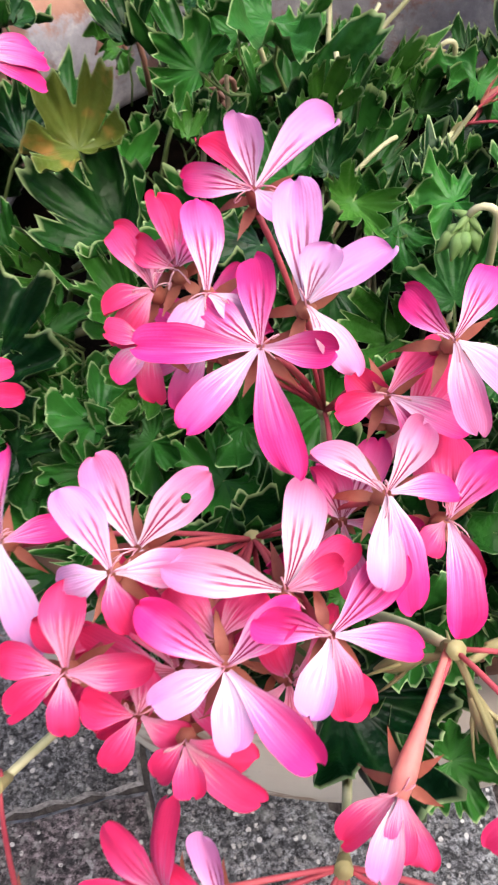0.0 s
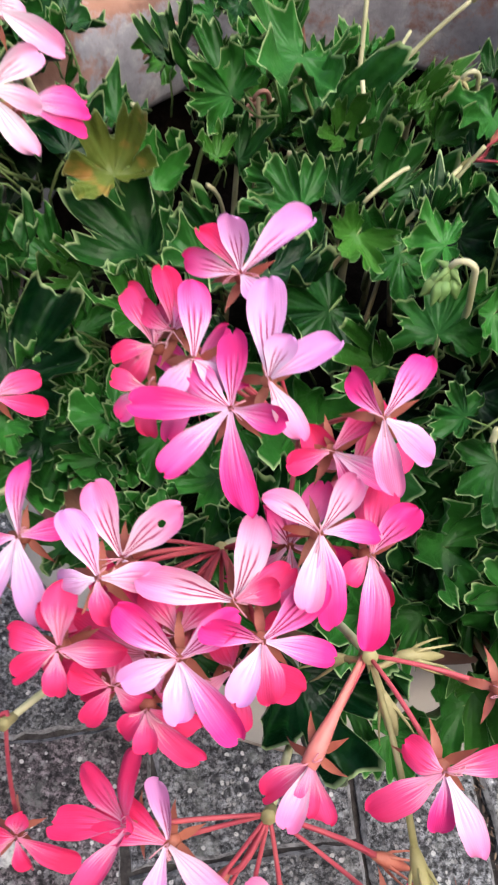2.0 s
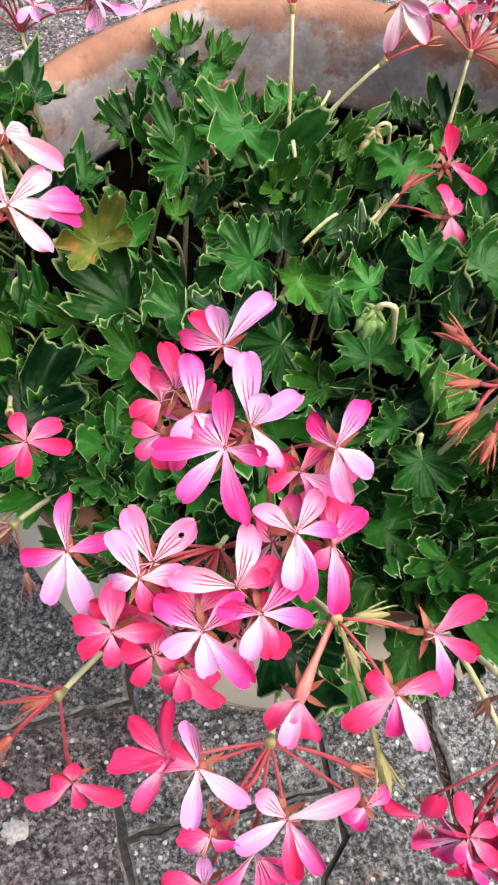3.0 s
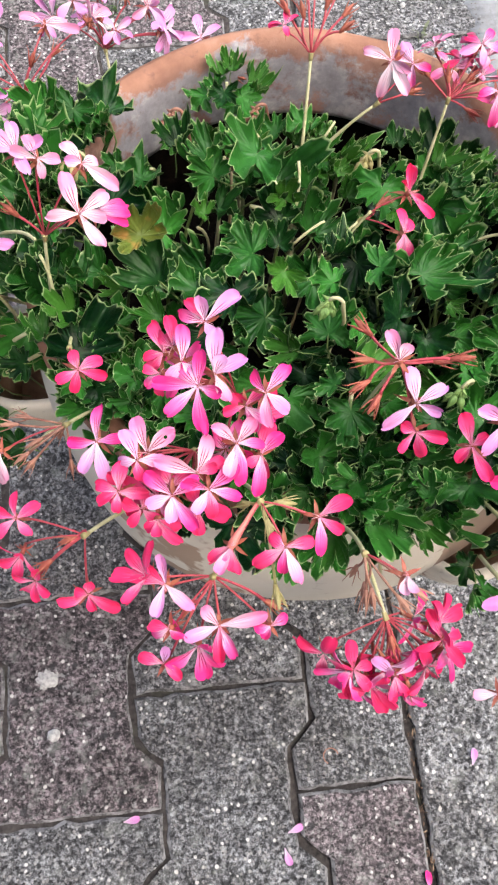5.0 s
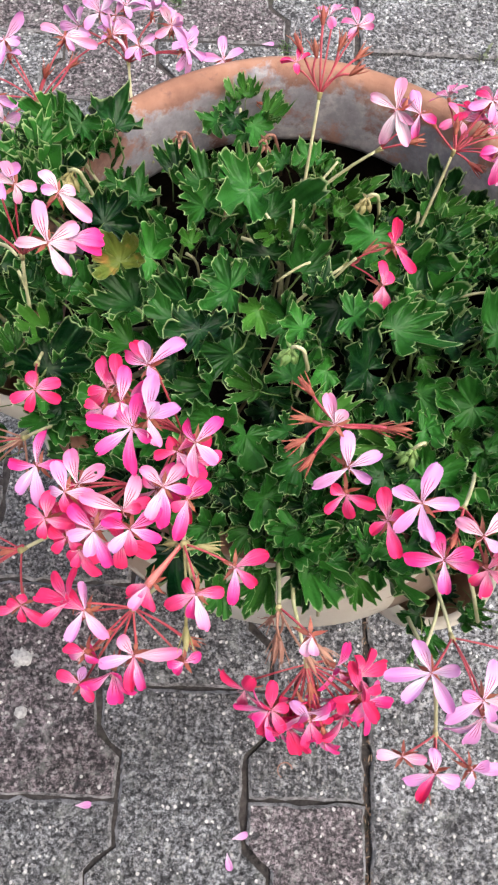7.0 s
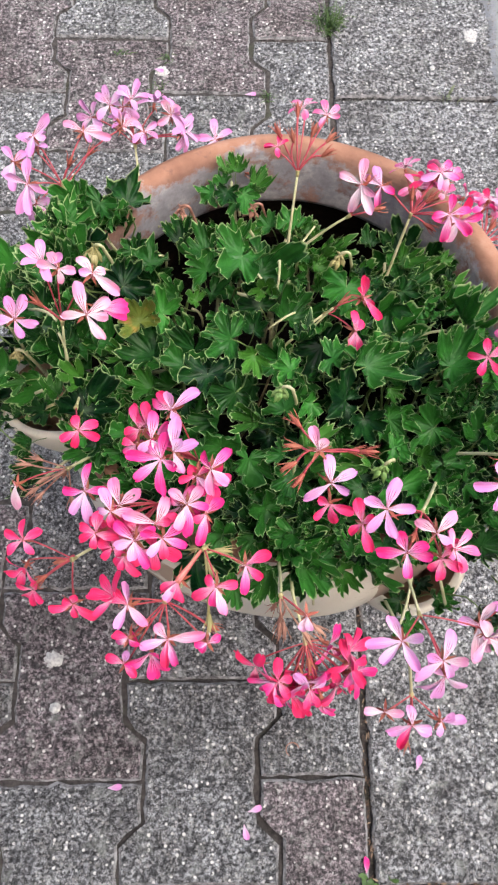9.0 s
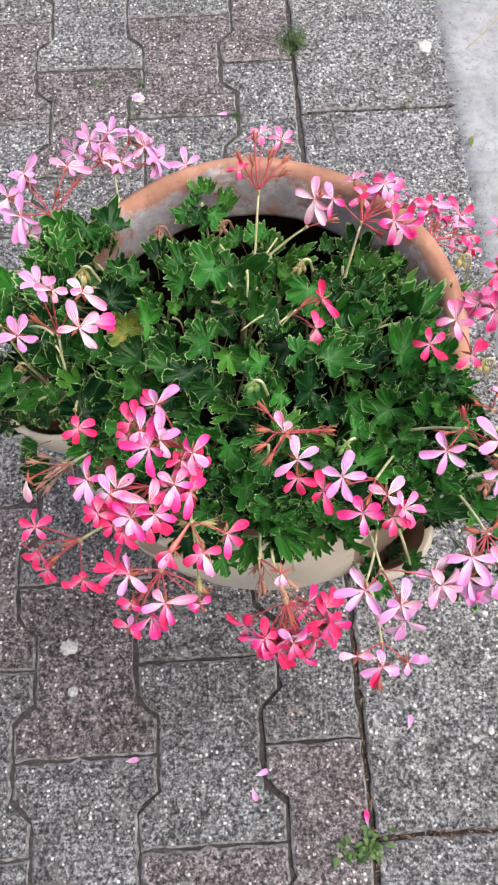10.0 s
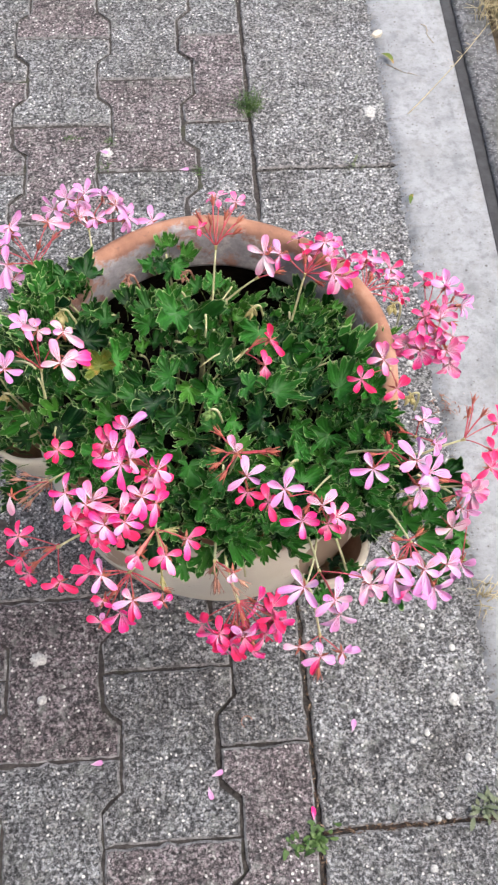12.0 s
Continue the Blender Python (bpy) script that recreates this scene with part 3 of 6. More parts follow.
def leaf_mesh(seed, material, cup):
    """A five-lobed ivy-geranium leaf about 1 across: lobes keeled along their veins and curled each its own way, blunt teeth, a crimped margin, and its stalk; tip along y."""
    rng = random.Random(seed)
    bm = bmesh.new()
    n = 120
    lobes = [(a + rng.uniform(-8, 8), r * rng.uniform(0.86, 1.10)) for a, r in LOBES]
    curl = [rng.uniform(-0.75, 0.95) for _ in lobes]
    knots = [(-162.0, 0.20)]
    for a, l in sorted(lobes):
        for off, amount in ((-27, 0.56), (-22, 0.74), (-16, 0.90), (-10, 0.88), (-3, 1.0), (4, 1.0), (11, 0.87), (16, 0.90), (22, 0.73), (27, 0.56)):
            knots.append((a + off + rng.uniform(-2, 2), 0.62 * l * amount * rng.uniform(0.93, 1.06)))
    knots = sorted(knots) + [(162.0, 0.20)]

    def reach(deg):
        for (a, ra), (c, rc) in zip(knots, knots[1:]):
            if a <= deg <= c:
                u = (deg - a) / max(1e-6, c - a)
                return ra + (rc - ra) * u * u * (3 - 2 * u)
        return 0.2
    centre = bm.verts.new((0, 0, 0))
    rings = []
    levels = (0.30, 0.58, 0.80, 0.94, 1.0)
    ph = rng.uniform(0, 6.28)
    ruffle = rng.uniform(0.07, 0.13)
    for lv in levels:
        ring = []
        for k in range(n):
            deg = -160 + 320 * k / (n - 1)
            a = radians(deg)
            r = reach(deg) * lv
            off, bend = min((abs(deg - q), c) for (q, _), c in zip(lobes, curl))
            keel = 0.5 - 0.5 * math.cos(math.pi * min(1.0, off / 28))
            z = cup * r * r * 1.5 + 0.34 * lv ** 3 * r * keel + bend * r * r * 1.15 * (1 - 0.6 * keel)
            z += 0.30 * lv * noise.noise((3.0 * r * math.sin(a), 3.0 * r * math.cos(a), seed)) + 0.09 * lv * noise.noise((7.5 * r * math.sin(a), 7.5 * r * math.cos(a), seed + 40))
            wave = math.sin(a * 360 / 27.0 + ph) + 0.7 * math.sin(a * 360 / 15.5 + 2 * ph)
            z += ruffle * lv ** 3 * wave * r * 1.5
            if lv > 0.90:
                z += 0.035 * (lv - 0.9) / 0.1
            ring.append(bm.verts.new((r * math.sin(a), r * math.cos(a), z)))
        rings.append(ring)
    for k in range(n - 1):
        bm.faces.new((centre, rings[0][k + 1], rings[0][k]))
    for a, b in zip(rings, rings[1:]):
        for k in range(n - 1):
            bm.faces.new((a[k], a[k + 1], b[k + 1], b[k]))
    blade = len(bm.verts)
    tube(bm, [(0, 0.01, -0.004), (0, -0.16, -0.16), (rng.uniform(-0.1, 0.1), -0.30, -0.50), (rng.uniform(-0.2, 0.2), -0.36, -0.95)], 0.015, 0.020, 5)
    me = mesh_of("leaf", bm, material, "petiole")
    margin, vein = [0.0], [1.0]
    for lv in levels:
        for k in range(n):
            deg = -160 + 320 * k / (n - 1)
            margin.append(1.0 if lv == 1.0 else 0.0)
            near = min(abs((deg - a + 180) % 360 - 180) for a, _ in lobes)
            vein.append(max(0.0, 1 - near / 6.0) if lv < 0.95 else 0.0)
    rest = len(me.vertices) - blade
    for key, values in (("margin", margin), ("vein", vein)):
        at = me.attributes.new(key, "FLOAT", "POINT")
        at.data.foreach_set("value", values + [0.0] * rest)
    first = [p for p in me.polygons if min(p.vertices) >= blade]
    for p in first:
        p.material_index = 1
    return me


LEAVES = [leaf_mesh(20 + i, "leaf", 0.10 + 0.22 * (i % 5)) for i in range(16)]
YOUNG = [leaf_mesh(60 + i, "leaf_young", 0.7 + 0.2 * i) for i in range(5)]
OLD = [leaf_mesh(80 + i, "leaf_old", 0.5) for i in range(2)]

PLANTS = {}
for key, place, label in (("front", (-0.14, 0.20), "ivy geranium with dense pink flower heads over the rim"),
                          ("left", (-0.19, 0.28), "ivy geranium with white, lilac and red trailing flowers"),
                          ("back", (-0.08, 0.36), "ivy geranium with lilac and pink flowers beside bare rim"),
                          ("right", (-0.02, 0.25), "ivy geranium with lilac flower heads trailing towards the gutter")):
    PLANTS[key] = tagged(new("geranium"), label, "plant", group="geraniums in the pot")
    PLANTS[key].location = (*place, SOIL - 0.002)
bpy.context.view_layer.update()


def under(plant, p):
    """World place p in the plant's own coordinates."""
    return Vector(p) - PLANTS[plant].location


def plant_at(x, y):
    return min(PLANTS, key=lambda k: (PLANTS[k].location.x - x) ** 2 + (PLANTS[k].location.y - y) ** 2)


REACH = ((0, 0.134), (8, 0.094), (18, 0.070), (33, 0.050), (52, 0.034), (64, 0.028), (88, 0.036), (110, 0.034), (124, 0.044), (131, 0.074), (137, 0.122), (141, 0.164), (147, 0.170),
         (158, 0.180), (172, 0.212), (188, 0.232), (196, 0.222), (203, 0.182), (212, 0.172), (224, 0.172), (234, 0.176), (250, 0.188), (272, 0.194), (290, 0.180), (300, 0.196), (312, 0.214), (321, 0.210),
         (330, 0.178), (340, 0.150), (360, 0.134))


def canopy(x, y):
    """Height of the foliage over the ground at (x, y), or None where there is none."""
    dx, dy = x - POT[0], y - POT[1]
    r = math.hypot(dx, dy)
    bump = 0.024 * noise.noise((x * 19, y * 19, 4.0))
    deg = math.degrees(math.atan2(dy, dx)) % 360
    for (a, ra), (c, rc) in zip(REACH, REACH[1:]):
        if a <= deg <= c:
            reach = ra + (rc - ra) * (deg - a) / (c - a)
    reach += 0.016 * noise.noise((x * 30, y * 30, 6.0))
    if r > 0.172 and noise.noise((x * 33, y * 33, 12.0)) > 0.18:
        return None
    if r < reach:
        high = 0.442 - 0.95 * min(r, 0.2) ** 2
        if 0.13 < r < 0.19 and deg > 120:
            high = max(high, 0.430 if deg > 165 else 0.414)
        return high + bump - (0.024 if 10 < deg < 125 else 0.012 if deg < 140 else 0)
    if 0.030 < x < 0.105 and 0.095 < y < 0.20 and noise.noise((x * 26, y * 26, 2)) > 0.02:
        return 0.400 - 0.4 * (x - 0.03) + bump
    # sprigs by the rim inside the hollow
    if deg < 40 and r < 0.142 and noise.noise((x * 40, y * 40, 1)) > 0.25:
        return 0.405 + bump
    return None


def grow_leaves():
    rng = random.Random(11)
    spots = []
    for layer, gap, drop in ((0, 0.0180, 0.0), (1, 0.0250, 0.030), (2, 0.046, 0.060)):
        tries = 0
        here = []
        while tries < 9000:
            tries += 1
            x, y = rng.uniform(-0.34, 0.11), rng.uniform(0.10, 0.47)
            h = canopy(x, y)
            if h is None or any((x - a) ** 2 + (y - b) ** 2 < gap * gap for a, b in here):
                continue
            here.append((x, y))
            if math.hypot(x - POT[0], y - POT[1]) > 0.15 and layer == 2:
                continue
            spots.append((x, y, h - drop + rng.uniform(-0.012, 0.012), layer))
    # a denser fringe over the rim in front
    for _ in range(210):
        a, r = radians(rng.uniform(205, 335)), rng.uniform(0.125, 0.188)
        x, y = POT[0] + r * math.cos(a), POT[1] + r * math.sin(a)
        h = canopy(x, y)
        if h is not None:
            spots.append((x, y, h + rng.uniform(-0.022, 0.004), 3))
    for _ in range(38):
        a, r = radians(rng.uniform(146, 192)), rng.uniform(0.145, 0.182)
        spots.append((POT[0] + r * math.cos(a), POT[1] + r * math.sin(a), rng.uniform(0.416, 0.440), 4))
    # leaves that grow out of the wall's pockets
    for deg, r0, count in ((309, 0.202, 9), (186, 0.212, 14)):
        for _ in range(count):
            a, r = radians(deg + rng.uniform(-17, 17)), r0 + rng.uniform(-0.012, 0.022)
            spots.append((POT[0] + r * math.cos(a), POT[1] + r * math.sin(a), rng.uniform(0.290, 0.330), 3))
    for x, y, z, layer in spots:
        out = Vector((x - POT[0], y - POT[1], 0))
        # gaps that open on the dark below
        if layer < 2 and out.length < 0.15 and out.y > -0.07 and noise.noise((x * 27, y * 27, 9.0)) > 0.36:
            continue
        tilt = Vector((0, -0.10, 1)) + out * (1.7 if out.y < 0.03 else 0.3) + Vector((rng.gauss(0, 0.40), rng.gauss(0, 0.40), 0))
        normal = tilt.normalized()
        turn = rng.uniform(0, 6.28)
        tip = Vector((math.sin(turn), math.cos(turn), 0)) + out.normalized() * 0.9
        tip = (tip - normal * tip.dot(normal)).normalized()
        kind, size = LEAVES, rng.choice((rng.uniform(0.016, 0.027), rng.uniform(0.024, 0.037)))
        u = rng.random()
        if layer == 0 and u < 0.24:
            kind, size = YOUNG, rng.uniform(0.012, 0.019)
        elif layer == 3:
            size = rng.uniform(0.014, 0.026)
        elif layer == 0 and u < 0.2425:
            kind = OLD
        m = Matrix((tip.cross(normal), tip, normal)).transposed().to_4x4()
        plant = plant_at(x, y)
        put_mesh("leaf", rng.choice(kind), PLANTS[plant], Matrix.Translation(under(plant, (x, y, z))) @ m @ Matrix.Scale(size * 1.18, 4))


grow_leaves()


# ---- stems among the leaves ----
def grow_stems():
    rng = random.Random(5)
    for k in range(52):
        a, r = rng.uniform(0, 6.28), 0.15 * math.sqrt(rng.random())
        x, y = POT[0] + r * math.cos(a), POT[1] + r * math.sin(a)
        h = canopy(x, y)
        if h is None:
            continue
        plant = plant_at(x, y)
        root = (PLANTS[plant].location.x + rng.uniform(-0.03, 0.03), PLANTS[plant].location.y + rng.uniform(-0.03, 0.03), SOIL - 0.002)
        bm = bmesh.new()
        top = (x, y, h - 0.016)
        sway = (rng.gauss(0, 0.010), rng.gauss(0, 0.010), 0.006)
        tube(bm, [under(plant, p) for p in bowed(root, top, sway, 8)], 0.0018, 0.0008)
        part("stem", bm, ("petiole", "petiole", "woody", "petiole", "stem")[k % 5], PLANTS[plant])
    # long trailing shoots over the rim
    for a, b, bow in (((-0.19, 0.28, 0.39), (-0.29, 0.24, 0.395), 0.01), ((-0.20, 0.25, 0.385), (-0.28, 0.20, 0.375), 0.01), ((-0.02, 0.22, 0.41), (0.10, 0.17, 0.40), 0.015),
                      ((-0.10, 0.20, 0.41), (-0.09, 0.11, 0.38), 0.02), ((-0.04, 0.20, 0.41), (0.0, 0.11, 0.38), 0.02), ((-0.19, 0.33, 0.40), (-0.30, 0.36, 0.41), 0.02)):
        plant = plant_at(a[0], a[1])
        bm = bmesh.new()
        tube(bm, [under(plant, p) for p in bowed(a, b, (0, 0, bow), 8)], 0.0017, 0.0011)
        part("stem", bm, "stem", PLANTS[plant])


grow_stems()


# ---- geranium flowers ----
def petal_mesh(key, length, width, curl, cup, twist, seed, veined, eaten=False):
    """One petal from its narrow claw at the origin out along y, face up: widest past the middle, blunt or notched at the end, with a wavy rim."""
    bm = bmesh.new()
    uv = bm.loops.layers.uv.new("UVMap")
    rng = random.Random(seed)
    nv, nu = (26, 19) if eaten else (15, 9)
    rows = []
    lop, notch, blunt = rng.uniform(-0.12, 0.12), rng.choice((0.0, 0.015, 0.05)), rng.uniform(2.2, 3.2)
    peak, skew = rng.uniform(0.50, 0.64), rng.uniform(-0.05, 0.05)
    for i in range(nv + 1):
        v = math.sin(0.5 * math.pi * (i / nv) ** 0.92) * 0.994
        widen = min(1.0, v / peak)
        half = 0.5 * width * (0.14 + 0.86 * (0.35 * widen + 0.65 * widen * widen * (3 - 2 * widen)))
        if v > 0.72:
            half *= max(0.02, 1 - ((v - 0.72) / 0.28) ** blunt) ** 0.5
        row = []
        for j in range(nu):
            u = -1 + 2 * j / (nu - 1)
            y = length * (v - notch * (1 - abs(u)) ** 2 * max(0.0, v - 0.8) / 0.2 + skew * u * v * v)
            bend = curl * v * v
            z = length * (0.16 * v - bend * 0.55) + cup * half * u * u * 1.2 + twist * u * half * v
            z += 0.045 * length * math.sin(u * 4 + seed * 1.7) * v * v + 0.035 * length * math.sin(8 * v + seed) * u * abs(u) * v
            row.append((bm.verts.new((half * u + lop * length * v * v, y, z)), (u * 0.5, v)))
        rows.append(row)
    hole, bite = Vector((0.15 * width, 0.66 * length)), 0.0009
    for a, b in zip(rows, rows[1:]):
        for j in range(nu - 1):
            quad = (a[j], a[j + 1], b[j + 1], b[j])
            if eaten:
                off = [q[0].co.xy - hole for q in quad]
                if sum(o.length for o in off) / 4 < bite:
                    for q, o in zip(quad, off):
                        q[0].co.xy = hole + o.normalized() * bite
                    continue
            f = bm.faces.new([q[0] for q in quad])
            for loop, q in zip(f.loops, quad):
                loop[uv].uv = q[1]
    bmesh.ops.delete(bm, geom=[v for v in bm.verts if not v.link_faces], context="VERTS")
    me = mesh_of("petal", bm, key)
    me.attributes.new("veined", "FLOAT", "POINT").data.foreach_set("value", [veined] * len(me.vertices))
    return me


TONES = ("petal_pink", "petal_red", "petal_lilac", "petal_white", "petal_pale", "petal_rose")
FORMS = ((0.25, 0.45, 0.05, 1.0), (0.60, 0.15, 0.18, 0.94), (1.05, -0.15, -0.15, 1.0), (0.45, 0.70, -0.22, 0.90), (-0.30, 0.55, 0.18, 0.92), (0.80, 0.35, 0.25, 0.86))
UPPER = [[petal_mesh(t, 0.0158, 0.0081 * w, c, u, s, k, 1.0) for k, (c, u, s, w) in enumerate(FORMS)] for t in TONES]
LOWER = [[petal_mesh(t, 0.0149, 0.0072 * w, c, u, s, 7 + k, 0.30) for k, (c, u, s, w) in enumerate(FORMS)] for t in TONES]


EATEN = petal_mesh("petal_pale", 0.0160, 0.0078, 0.25, 0.30, 0.05, 2, 1.0, eaten=True)


def calyx(bm, length):
    """Five narrow pointed sepals round the back of a flower."""
    for k in range(5):
        a = 2 * math.pi * k / 5 + 0.3
        out, along = Vector((math.cos(a), math.sin(a), 0)), Vector((-math.sin(a), math.cos(a), 0))
        rows = []
        for u, w in ((0.0, 0.0006), (0.3, 0.0010), (0.6, 0.0008), (0.85, 0.0004)):
            p = out * (0.0008 + length * 0.55 * u) + Vector((0, 0, -0.0045 + 0.0015 * u - 0.004 * u * u * (k % 3)))
            rows.append([bm.verts.new(p + along * w * q + Vector((0, 0, 0.0002 * q * q))) for q in (-1, 0, 1)])
        tip = bm.verts.new(out * (0.0008 + length * 0.62) + Vector((0, 0, -0.003 - 0.005 * (k % 3))))
        for p, q in zip(rows, rows[1:]):
            for e in (0, 1):
                bm.faces.new((p[e], p[e + 1], q[e + 1], q[e]))
        bm.faces.new((rows[-1][0], rows[-1][1], tip))
        bm.faces.new((rows[-1][1], rows[-1][2], tip))
    tube(bm, [(0, 0, -0.0085), (0, 0, -0.005), (0, 0, -0.001)], 0.0009, 0.0016, 6)


def stamens(bm, rng):
    """Thin filaments that rise from the throat and curl back at their ends."""
    for k in range(3):
        a = rng.uniform(0, 6.28)
        out, tall = Vector((math.cos(a), math.sin(a) - 0.25, 0)), rng.uniform(0.5, 0.85)
        path = ((0.0, 0.0), (0.0006, 0.0022), (0.0018, 0.0038), (0.0034, 0.0043), (0.0045, 0.0036), (0.0046, 0.0025), (0.0037, 0.0020), (0.0030, 0.0026))
        tube(bm, [out * d * tall + Vector((0, 0, h * tall)) for d, h in path], 0.00014, 0.00009, 5)


def basis(normal, roll):
    """Axes with z along normal and y turned roll degrees clockwise from the y axis."""
    up = Vector((math.sin(radians(roll)), math.cos(radians(roll)), 0))
    up = (up - normal * up.dot(normal)).normalized()
    return Matrix((up.cross(normal), up, normal)).transposed().to_4x4()


FLOWER_RNG = random.Random(21)


def flower(plant, hub, row):
    """A five-petalled flower on its own red stalk from the hub of its head."""
    rng = FLOWER_RNG
    x, y, z, roll, tone, size = row
    place, hub = Vector((x, y, z)), Vector(hub)
    spoke = place - hub
    normal = (Vector((0, -0.30, 0.80)) + spoke.normalized() * 0.80 + Vector((rng.gauss(0, 0.38), rng.gauss(0, 0.38), 0))).normalized()
    if plant in ("back", "right") and tone < 2 and rng.random() < 0.75:
        tone = 5
    if plant in ("back", "left"):
        size *= 0.86
    axes = basis(normal, roll)
    thing = PLANTS[plant]
    bm = bmesh.new()
    calyx(bm, 0.011)
    head = part("flower", bm, "sepal", thing)
    head.matrix_basis = Matrix.Translation(under(plant, place)) @ axes @ Matrix.Scale(size, 4)
    bm = bmesh.new()
    stamens(bm, rng)
    part("stamen", bm, "stamen", head)
    angles = ((-25, 0), (25, 0), (-97, 1), (97, 1), (177, 1))
    for deg, low in angles:
        table = (LOWER if low else UPPER)[tone]
        open_by = rng.uniform(2, 36)
        m = pose(0, 0, 0, 0, 0, -(deg + rng.uniform(-14, 14))) @ Matrix.Translation((0, 0.0010, 0)) @ pose(0, 0, 0, open_by, rng.uniform(-22, 22), 0)
        put_mesh("petal", rng.choice(table), head, m @ Matrix.Scale(rng.uniform(0.92, 1.08), 4))
    back = place - normal * 0.008 * size
    bm = bmesh.new()
    tube(bm, [under(plant, p) for p in bowed(hub, back, (0, 0, 0.10 * spoke.length), 6)], 0.00046, 0.00062)
    part("flower_stalk", bm, "pedicel", thing)


def bloom(plant, hub, place, lean, petals, eaten=None):
    """A flower whose petals are set one by one: degrees clockwise, length in millimetres, tone."""
    rng = FLOWER_RNG
    place, hub = Vector(place), Vector(hub)
    normal = Vector((*lean, math.sqrt(max(0.05, 1 - lean[0] ** 2 - lean[1] ** 2)))).normalized()
    thing = PLANTS[plant]
    bm = bmesh.new()
    calyx(bm, 0.0112)
    head = part("flower", bm, "sepal", thing)
    head.matrix_basis = Matrix.Translation(under(plant, place)) @ basis(normal, 0)
    bm = bmesh.new()
    stamens(bm, rng)
    part("stamen", bm, "stamen", head)
    for k, (deg, length, tone) in enumerate(petals):
        low = abs((deg + 180) % 360 - 180) > 75
        s = length / (15.2 if low else 16.0)
        m = pose(0, 0, 0, 0, 0, -deg) @ Matrix.Translation((0, 0.0006, 0.0004 * k)) @ pose(0, 0, 0, rng.uniform(-4, 16), rng.uniform(-20, 20), 0)
        shape = rng.choice((LOWER if low else UPPER)[tone])
        put_mesh("petal", EATEN if k == eaten else shape, head, m @ Matrix.Diagonal((0.58 + 0.29 * s, s * 1.05, 0.6 + 0.4 * s, 1)))
    back = place - normal * 0.008
    bm = bmesh.new()
    tube(bm, [under(plant, p) for p in bowed(hub, back, (0, 0, 0.10 * (back - hub).length), 6)], 0.00046, 0.00062)
    part("flower_stalk", bm, "pedicel", thing)


def flower_tube(plant, hub, place):
    """The long salmon-pink calyx tube of a nodding flower, widening from its stalk to the petals."""
    bm = bmesh.new()
    spindle(bm, under(plant, hub), under(plant, place), (0.0006, 0.0007, 0.0008, 0.0009, 0.0012, 0.0016, 0.0019, 0.0016), 10)
    part("flower_tube", bm, "tube", PLANTS[plant], "salmon-pink calyx tube of a nodding flower")


BUD_LOOK = {"spent": ("sepal", "pedicel", 1.0, "spent reddish calyx"), "green": ("bud", "bud", 1.0, "green closed flower bud"), "dry": ("dry", "dry", 0.8, "withered brown calyx")}


def bud(plant, hub, place, look_of):
    """A narrow closed bud, or a spent or withered calyx with its pointed sepals, on its stalk."""
    material, stalk, thick, label = BUD_LOOK[look_of]
    hub, place = Vector(hub), Vector(place)
    arm = place - hub
    rng = random.Random(int(10000 * arm.x) + int(1000 * arm.y))
    place = hub + arm * rng.uniform(0.62, 1.0) + Vector((rng.gauss(0, 0.003), rng.gauss(0, 0.003), rng.gauss(0, 0.002)))
    d = (place - hub).normalized()
    bm = bmesh.new()
    tube(bm, [under(plant, p) for p in bowed(hub, place, (rng.gauss(0, 0.0015), rng.gauss(0, 0.0015), rng.uniform(-0.02, 0.14) * arm.length), 6)], 0.00055, 0.0007 * thick + 0.0001, 5)
    part("flower_stalk", bm, stalk, PLANTS[plant])
    bm = bmesh.new()
    spindle(bm, under(plant, place - d * 0.001), under(plant, place + d * 0.010), [r * thick for r in (0.0008, 0.0014, 0.0018, 0.0016, 0.0010, 0.0003)])
    for k in range(5):
        a = d.orthogonal().normalized()
        a.rotate(Matrix.Rotation(k * 1.257 + 0.4, 3, d))
        q = [place + d * 0.001, place + d * 0.004 + a * 0.0020, place + d * 0.008 + a * 0.0034, place + d * 0.0105 + a * (0.0056 if k % 2 else 0.0040)]
        tube(bm, [under(plant, p) for p in q], 0.0006 * thick, 0.00012, 4)
    part("bud", bm, material, PLANTS[plant], label)


def umbel(plant, hub, base, flowers, buds, look_of="spent"):
    """A flower head: a long stalk, and flowers and buds that spread from its end."""
    if base:
        bm = bmesh.new()
        h, b = Vector(hub), Vector(base)
        root = b + Vector((POT[0] - b.x, POT[1] - b.y, 0)) * 0.12 + Vector((0, 0, -0.02))
        tube(bm, [under(plant, p) for p in [root] + bowed(b, h, (0, 0, 0.05 * (h - b).length), 6)], 0.0012, 0.0009)
        part("head_stalk", bm, "stem", PLANTS[plant], "pale green flower-head stalk")
        bm = bmesh.new()
        d = (h - Vector(b)).normalized()
        tube(bm, [under(plant, h + d * s) for s in (-0.003, -0.001, 0.0005, 0.0015)], 0.0012, 0.0017, 8)
        part("bract", bm, "bud", PLANTS[plant])
    for row in flowers:
        flower(plant, hub, row)
    # half-hidden flowers between and beneath the open ones
    rng = random.Random(len(flowers) + int(1000 * hub[0]))
    for _ in range(int(0.75 * len(flowers)) if len(flowers) > 3 else 0):
        p, q = rng.sample(flowers, 2)
        e = rng.uniform(0.3, 0.7)
        x, y, z = (p[i] + (q[i] - p[i]) * e + rng.gauss(0, 0.003) for i in range(3))
        flower(plant, hub, (x, y, z - rng.uniform(0.003, 0.010), rng.uniform(-180, 180), p[4], 0.9))
    for place in buds:
        bud(plant, hub, place, look_of)


